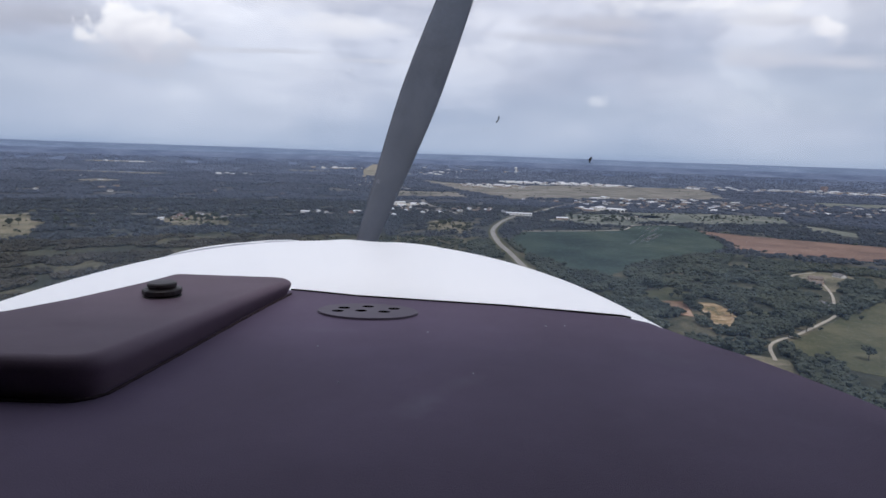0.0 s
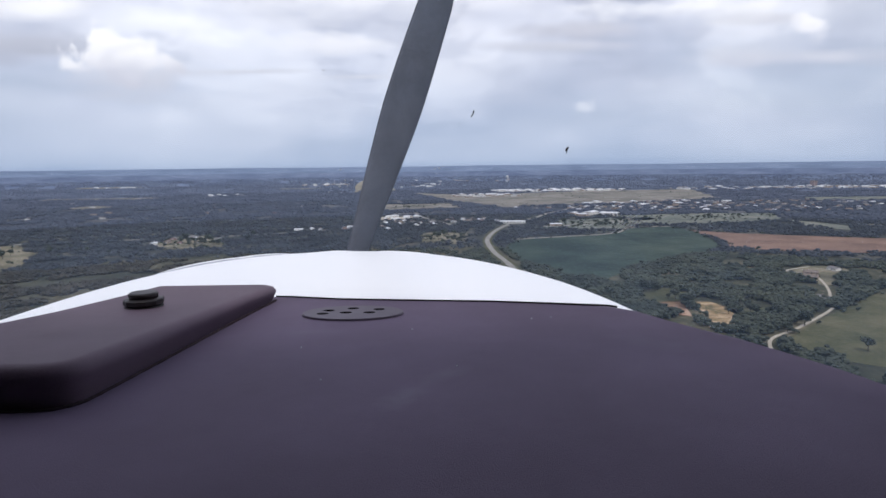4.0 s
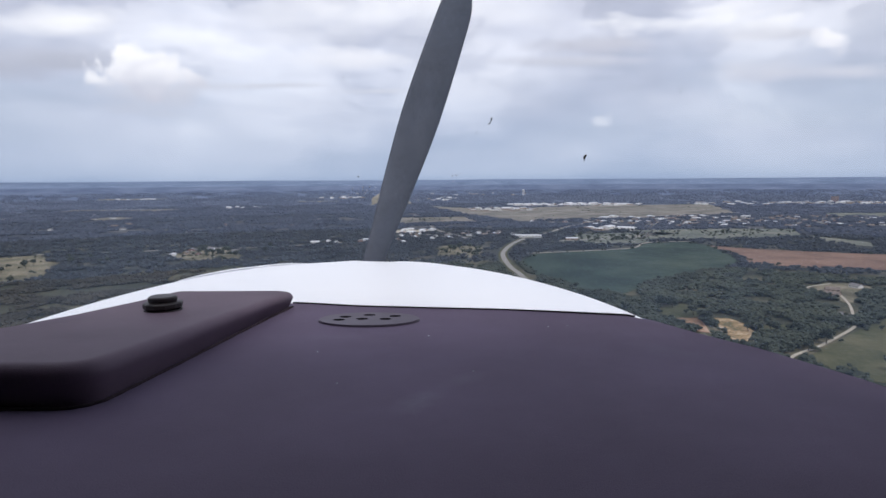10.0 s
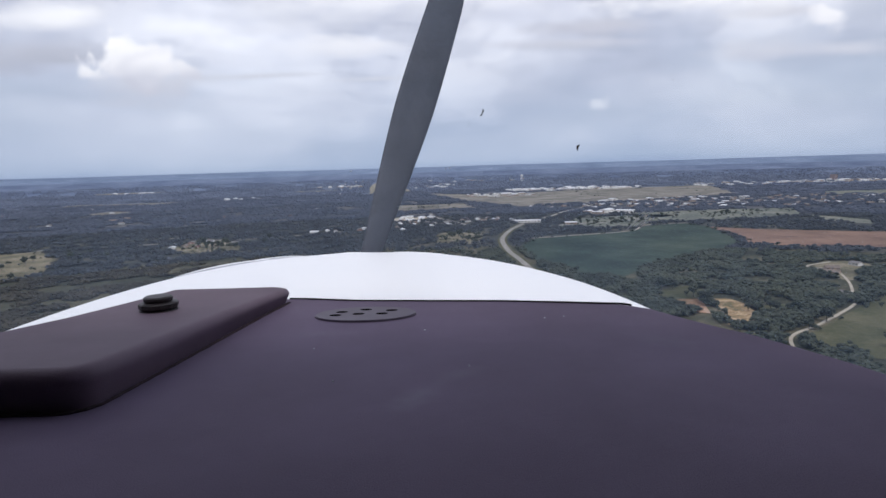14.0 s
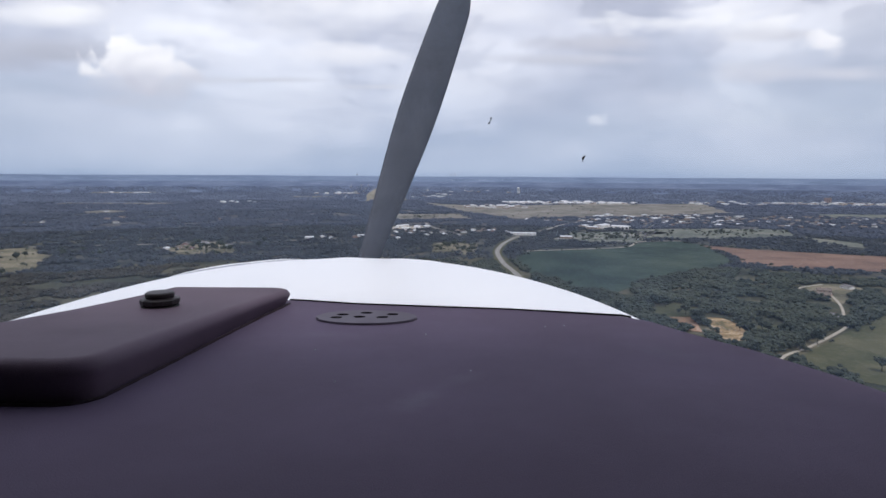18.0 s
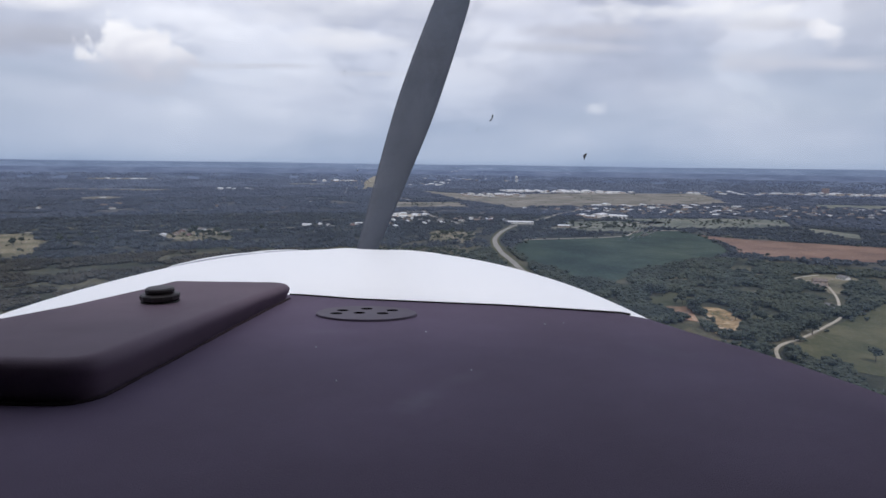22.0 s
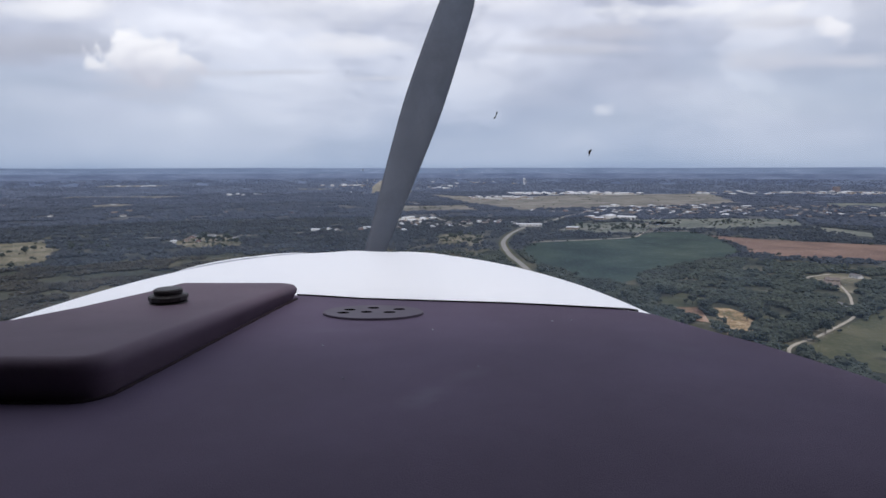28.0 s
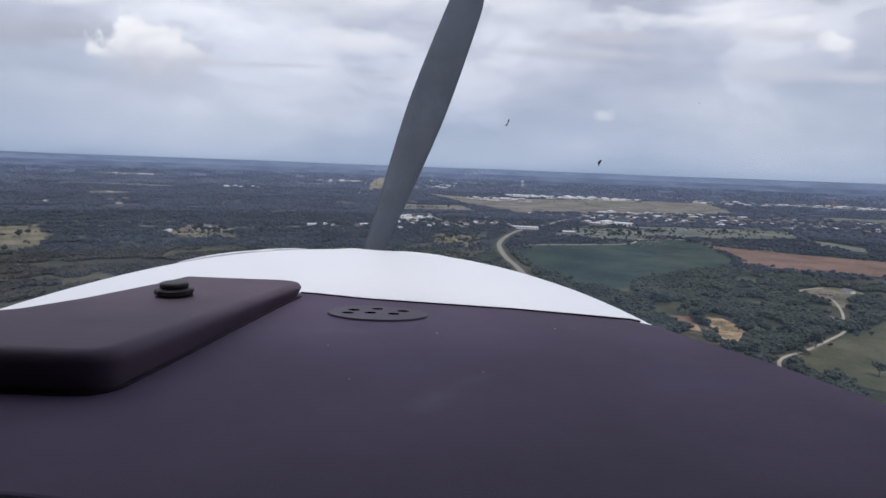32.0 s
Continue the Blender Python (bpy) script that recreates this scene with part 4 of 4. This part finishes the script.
def lathe(bm, c, profile, seg=28):
    rows = [[bm.verts.new((c[0] + r * math.cos(6.28318 * i / seg), c[1] + r * math.sin(6.28318 * i / seg), c[2] + z)) for i in range(seg)] for r, z in profile]
    for a, b in zip(rows, rows[1:]):
        for i in range(seg):
            bm.faces.new((a[i], a[(i + 1) % seg], b[(i + 1) % seg], b[i]))
    bm.faces.new(rows[0][::-1])
    bm.faces.new(rows[-1])


KX, KY = -0.308, 0.640
KZ = hood_top(KY)
bm = bmesh.new()
lathe(bm, (KX, KY, KZ - 0.001), [(0.0180, 0), (0.0195, 0.0012), (0.0190, 0.0024), (0.0150, 0.0028)])
knob = part("knob", bm, BLACK, plane, "black screw knob of stacked discs on a rubber washer", smooth=False)
bm = bmesh.new()
lathe(bm, (KX, KY, KZ + 0.0020), [(0.0165, 0), (0.0190, 0.0006), (0.0200, 0.0016), (0.0200, 0.0058), (0.0188, 0.0070), (0.0145, 0.0078)], seg=12)
part("grip_ring", bm, KNOB, knob, "scuffed dark grip ring")
bm = bmesh.new()
lathe(bm, (KX, KY, KZ + 0.0096), [(0.0120, 0), (0.0142, 0.0008), (0.0146, 0.0018), (0.0146, 0.0046), (0.0130, 0.0058), (0.0060, 0.0062)], seg=24)
part("cap", bm, KNOB, knob)

# round defroster outlet let into the deck
bm = bmesh.new()
GX, GY = -0.093, 0.689
disc(bm, (GX, GY), 0.0585, -0.1705, -0.1675, 48, 0.56)
bmesh.ops.bevel(bm, geom=[e for e in bm.edges if all(v.co.z > -0.168 for v in e.verts)], offset=0.001, segments=2, affect="EDGES")
grille = part("defroster_grille", bm, PLATE, plane, "oval grey plate with black discs for openings")
# no cut-outs: flat black discs, the shade of the holes painted on
for hx, hy in ((-0.029, 0.009), (-0.002, 0.0185), (0.029, 0.012), (-0.008, -0.002), (0.019, -0.003), (-0.034, -0.006)):
    bm = bmesh.new()
    disc(bm, (GX + hx, GY + hy), 0.0070, -0.1678, -0.16735, 16, 0.62)
    part("hole", bm, VOID, grille, "black disc in place of a vent opening")


def bead(bm, line, r, sides=6):
    """A thin round bead along a line of points."""
    prev = None
    for i, p in enumerate(line):
        d = (line[min(i + 1, len(line) - 1)] - line[max(i - 1, 0)]).normalized()
        u = d.cross(Vector((0, 0, 1))).normalized()
        v = u.cross(d)
        row = [bm.verts.new(p + (u * math.cos(6.28318 * k / sides) + v * math.sin(6.28318 * k / sides)) * r) for k in range(sides)]
        if prev:
            for k in range(sides):
                bm.faces.new((prev[k], prev[(k + 1) % sides], row[(k + 1) % sides], row[k]))
        else:
            bm.faces.new(row[::-1])
        prev = row
    bm.faces.new(prev)


# black rubber beads where deck and cover meet the windscreen
bm = bmesh.new()
bead(bm, [Vector((x, y - 0.0012, -0.1694)) for x, y in ((0.217, 0.7045), (0.2085, 0.7125), (0.14, 0.7287), (0.070, 0.744), (-0.02, 0.7555), (-0.117, 0.769), (-0.186, 0.788), (-0.207, 0.7915))], 0.0013)
part("deck_seal", bm, RUBBER, plane, "thin black rubber bead", smooth=True)
bm = bmesh.new()
bead(bm, [Vector((x, y, hood_top(y) - 0.0012)) for x, y in ((-0.228, 0.7808), (-0.27, 0.7812), (-0.31, 0.781), (-0.353, 0.7805))], 0.0012)
part("cover_seal", bm, RUBBER, plane, "thin black rubber bead", smooth=True)
# dark strip filling the crease of cover and deck, standing in for its shade
bm = bmesh.new()
welt = [Vector((x - 0.001, y + 0.001, -0.1696)) for x, y in hood_edge[:13]]
fine = [a.lerp(b, i / 6) for a, b in zip(welt, welt[1:]) for i in range(6)] + [welt[-1]]
bead(bm, [p + Vector((0.0009, -0.0006, 0.0005)) * 0.5 * math.sin(i * 2.1) for i, p in enumerate(fine)], 0.0016)
part("welt", bm, CREASE_SHADE, plane, "dark maroon strip painting the crease's shade", smooth=True)


def fore(x, y, z):
    """A point of the nose, from its own axis."""
    c, s = math.cos(NOSE_YAW), math.sin(NOSE_YAW)
    return NOSE_X + x * c - y * s, x * s + y * c, z


def cowl_point(u, s):
    w = 0.5623 - 0.0085 * s * s
    z = -0.1762 - 0.0874 * s + 0.1149 * s * (1 - s)
    crown = 0.0045 * math.exp(-((u * w - 0.0) / 0.05) ** 2) * max(0.0, (s - 0.8) / 0.2)
    z -= (0.0871 - 0.0113 * s) * (1 + 0.045 * max(-1.0, min(u, 0.0))) * min(abs(u), 1.0) ** 2.38 - crown
    return fore(max(-1, min(1, u)) * w, 0.55 + 1.35 * s, z - max(0.0, abs(u) - 1) * 1.6)


bm = bmesh.new()
us = [-1.25, -1.1] + [i / 48 for i in range(-48, 49)] + [1.1, 1.25]
grid = [[bm.verts.new(cowl_point(u, s / 50)) for u in us] for s in range(51)]
for a, b in zip(grid, grid[1:]):
    for i in range(len(us) - 1):
        bm.faces.new((a[i], a[i + 1], b[i + 1], b[i]))
tip = bm.verts.new(fore(0, 1.96, -0.50))
nose_ring = [bm.verts.new((v.co.x * 0.985, v.co.y + 0.035, v.co.z - 0.03)) for v in grid[-1]]
for i in range(len(us) - 1):
    bm.faces.new((grid[-1][i], grid[-1][i + 1], nose_ring[i + 1], nose_ring[i]))
    bm.faces.new((nose_ring[i], nose_ring[i + 1], tip))
part("cowling", bm, WHITE, plane, "glossy white engine cowling", smooth=True)
# raised lips of the inlet ramps across the front of the cowling
for u0, u1, s0, s1, rise, mat, name, label in ((-0.80, -0.40, 0.80, 0.90, 0.0075, WHITE, "inlet_lip", "raised white lip"), (-0.80, -0.40, 0.787, 0.887, 0.0045, SEAM, "seam", "thin grey panel seam"),
                                               (-0.58, -0.24, 0.885, 0.95, 0.0065, WHITE, "inlet_lip", "raised white lip"), (-0.58, -0.24, 0.872, 0.937, 0.0040, SEAM, "seam", "thin grey panel seam"),
                                               (0.24, 0.52, 0.93, 0.90, 0.0026, WHITE, "inlet_lip", "raised white lip")):
    bm = bmesh.new()
    prev = None
    for i in range(20):
        f = i / 19
        u, q = u0 + (u1 - u0) * f, s0 + (s1 - s0) * f
        lift = rise * math.sin(math.pi * min(1, 0.08 + f * 0.92)) ** 0.5
        row = []
        for dq, k in ((0.0, -0.4), (0.004, 0.8), (0.008, 1.0), (0.014, 0.8), (0.018, -0.4)):
            row.append(bm.verts.new(Vector(cowl_point(u, q + dq)) + Vector((0, 0, lift * k))))
        if prev:
            for j in range(4):
                bm.faces.new((prev[j], row[j], row[j + 1], prev[j + 1]))
        prev = row
    part(name, bm, mat, plane, label, smooth=True)

# propeller at rest
prop = bpy.data.objects.new("propeller", None)
scene.collection.objects.link(prop)
prop.parent = plane
HUB = Vector(fore(0, 2.03, -0.47))
bm = bmesh.new()
bmesh.ops.create_cone(bm, cap_ends=True, segments=28, radius1=0.15, radius2=0.02, depth=0.30, matrix=Matrix.Translation(HUB + Vector((-0.015, 0.12, 0))) @ Matrix.Rotation(NOSE_YAW, 4, "Z") @ Matrix.Rotation(-math.pi / 2, 4, "X"))
part("spinner", bm, WHITE, prop)
LEAN = radians(19)
for flip in (0, math.pi):
    bm = bmesh.new()
    rows = []
    for i in range(25):
        f = 1 - (1 - i / 24) ** 1.6
        r = 0.06 + 1.10 * f
        chord = 0.075 + 0.085 * math.sin(min(1, f * 1.5) * math.pi / 2) - 0.075 * max(0, f - 0.55) ** 1.3 * 2
        if f > 0.90:
            chord *= math.sqrt(max(0.02, 1 - ((f - 0.90) / 0.10) ** 2))
        thick = 0.030 * (1 - f) + 0.006
        twist = radians(52 - 34 * f)
        row = []
        for k in range(12):
            a = k * math.pi / 6
            cx, cy = math.cos(a) * chord / 2, math.sin(a) * thick / 2
            row.append((cx * math.cos(twist) - cy * math.sin(twist), cx * math.sin(twist) + cy * math.cos(twist), r))
        rows.append(row)
    turn = Matrix.Translation(HUB) @ Matrix.Rotation(NOSE_YAW, 4, "Z") @ Matrix.Rotation(LEAN + flip, 4, "Y")
    vs = [[bm.verts.new(turn @ Vector(p)) for p in row] for row in rows]
    for a, b in zip(vs, vs[1:]):
        for k in range(12):
            bm.faces.new((a[k], a[(k + 1) % 12], b[(k + 1) % 12], b[k]))
    bm.faces.new(vs[-1])
    bm.faces.new(vs[0][::-1])
    part("blade", bm, BLADE, prop, "grey painted propeller blade", smooth=True)

# windscreen and cabin
screen_base = [(0.47, 0.10), (0.44, 0.22), (0.392, 0.34), (0.372, 0.41), (0.352, 0.479), (0.333, 0.526), (0.297, 0.605), (0.262, 0.688), (0.222, 0.730), (0.075, 0.763), (-0.115, 0.788), (-0.19, 0.806), (-0.26, 0.808), (-0.32, 0.802), (-0.37, 0.782), (-0.41, 0.745), (-0.45, 0.69), (-0.49, 0.61), (-0.53, 0.52), (-0.57, 0.42), (-0.60, 0.32), (-0.625, 0.22), (-0.64, 0.10)]
bm = bmesh.new()
rows = []
for i in range(9):
    f = i / 8
    rows.append([bm.verts.new(((x + 0.08) * (1 - 0.12 * f) - 0.08, y * (1 - f) + (y * 0.56 - 0.01) * f + 0.05 * math.sin(f * 3.14159), (-0.260 if y < 0.71 and x > 0 else -0.174) * (1 - f) + 0.33 * f)) for x, y in screen_base])
for a, b in zip(rows, rows[1:]):
    for k in range(len(screen_base) - 1):
        bm.faces.new((a[k], a[k + 1], b[k + 1], b[k]))
surface = BVHTree.FromBMesh(bm)
screen = part("windscreen", bm, GLASS, plane, "clear curved acrylic windscreen with dried specks", smooth=True)
screen.visible_shadow = False
for px, pz, size, seed in ((0.068, 0.080, 0.0022, 1), (0.220, 0.020, 0.0025, 2), (-0.170, 0.147, 0.0014, 3), (-0.268, 0.027, 0.0013, 4), (0.372, 0.125, 0.0014, 5), (0.045, 0.0625, 0.0012, 6)):
    way = Vector((px, 1.0, pz)).normalized()
    hit = surface.ray_cast(Vector((0, 0, 0)), way)[0]
    if hit is None:
        continue
    srng = random.Random(seed)
    bm = bmesh.new()
    n = 6 if size > 0.002 else 2
    for i in range(n):
        along = i / (n - 1) * 2 - 1
        off = Vector((along * 0.5 + srng.uniform(-0.3, 0.3), 0, along * 1.25 + srng.uniform(-0.2, 0.2))) * size
        made = bmesh.ops.create_icosphere(bm, subdivisions=1, radius=size * srng.uniform(0.22, 0.48), matrix=Matrix.Translation(hit - way * 0.002 + off))
        for v in made["verts"]:
            v.co += Vector((srng.uniform(-1, 1), 0, srng.uniform(-1, 1))) * size * 0.25
    part("speck", bm, DIRT, screen, "small dried dark speck")
# pale dried spots and one streaky smear
srng = random.Random(9)
for cx, cz, sx, sz, n, size, slant in ((-0.142, -0.030, 0.030, 0.022, 18, 0.0009, 0.0), (0.012, -0.004, 0.012, 0.008, 5, 0.0007, 0.0), (0.322, -0.102, 0.016, 0.009, 10, 0.0009, 1.0)):
    bm = bmesh.new()
    for i in range(n):
        way = Vector((cx + srng.gauss(0, 0.6) * sx, 1.0, cz + srng.gauss(0, 0.6) * sz)).normalized()
        hit = surface.ray_cast(Vector((0, 0, 0)), way)[0]
        if hit is None:
            continue
        long = Vector((0.9, 0, 0.7)) * (size * 5 * slant * srng.uniform(0.5, 1.3))
        q = hit - way * 0.002
        r = size * srng.uniform(0.6, 1.3)
        vs = [bm.verts.new(q + v) for v in (Vector((-r, 0, 0)) - long, Vector((0, 0, -r)), Vector((r, 0, 0)) + long, Vector((0, 0, r)), Vector((0, -r * 0.6, 0)))]
        for k in range(4):
            bm.faces.new((vs[k], vs[(k + 1) % 4], vs[4]))
    tagged(part("smear" if slant else "spots", bm, PALE, screen, "pale dried streaks" if slant else "scattered pale dried spots"), kind="stuff")
# plain unseen cabin shell that closes the space round the camera and keeps light off the cover
def shell(name, section, y0, y1, mat, label=""):
    bm = bmesh.new()
    ends = [[bm.verts.new(fore(x, y, z)) for x, z in section] for y in (y0, y1)]
    n = len(section)
    for i in range(n):
        bm.faces.new((ends[0][i], ends[0][(i + 1) % n], ends[1][(i + 1) % n], ends[1][i]))
    bm.faces.new(ends[0][::-1])
    bm.faces.new(ends[1])
    part(name, bm, mat, plane, label)


def arc(cx, cz, rx, rz, a0, a1, n=12):
    return [(cx + rx * math.cos(radians(a0 + (a1 - a0) * i / n)), cz + rz * math.sin(radians(a0 + (a1 - a0) * i / n))) for i in range(n + 1)]


shell("cabin_roof", arc(0, 0.20, 0.56, 0.20, 12, 168) + arc(0, 0.20, 0.53, 0.165, 168, 12), -1.3, 0.40, LINING)
shell("cabin_side", arc(0, -0.34, 0.59, 0.66, 180, 360) + [(0.59, -0.08)] + [(0.56, -0.08)] + arc(0, -0.34, 0.56, 0.63, 360, 180) + [(-0.56, -0.08), (-0.59, -0.08)], -1.3, 0.10, WHITE, "unseen white fuselage side, raised to keep light out")
# unseen, added to stop light coming in below the deck
shell("fuselage_side", arc(0, -0.40, 0.59, 0.60, 180, 360) + [(0.59, -0.34)] + [(0.56, -0.34)] + arc(0, -0.40, 0.56, 0.57, 360, 180) + [(-0.56, -0.34), (-0.59, -0.34)], 0.101, 0.60, WHITE, "unseen white fuselage side added to keep light out")
# unseen panels closing the side windows against daylight
for side in (-1, 1):
    shell("quarter_panel", [(side * q, z) for q, z in ((0.575, -0.09), (0.59, -0.09), (0.585, 0.10), (0.555, 0.26), (0.54, 0.25), (0.565, 0.10))][::side], -1.3, 0.08, LINING)
shell("rear_bulkhead", arc(0, 0.20, 0.56, 0.20, 0, 180) + arc(0, -0.34, 0.59, 0.66, 180, 360), -1.34, -1.30, LINING)
# unseen posts added to block side light from the cover's near face
for base in ([(0.47, 0.08), (0.445, 0.22), (0.397, 0.34), (0.390, 0.36)], [(-0.577, 0.42), (-0.607, 0.32), (-0.632, 0.22), (-0.647, 0.08)]):
    bm = bmesh.new()
    out = 0.018 if base[0][0] > 0 else -0.018
    prism(bm, (base[::-1] + [(x + out, y) for x, y in base]) if out < 0 else (base + [(x + out, y) for x, y in base[::-1]])[::-1], -0.26, 0.36)
    part("windscreen_post", bm, LINING, plane)
bm = bmesh.new()
box(bm, -0.52, 0.40, 0.24, 0.27, -0.75, -0.237)
part("instrument_panel", bm, BLACK, plane)

# flecks of dust lying on the deck
for fx, fy, fr in ((0.108, 0.655, 0.0011), (-0.022, 0.618, 0.0009), (-0.125, 0.560, 0.0008), (0.13, 0.66, 0.0007), (0.02, 0.50, 0.0006), (-0.09, 0.47, 0.0006)):
    bm = bmesh.new()
    disc(bm, (fx, fy), fr, -0.1705, -0.1694, 8, 0.8)
    part("dust_fleck", bm, PALE, plane, "tiny pale fleck of dust")
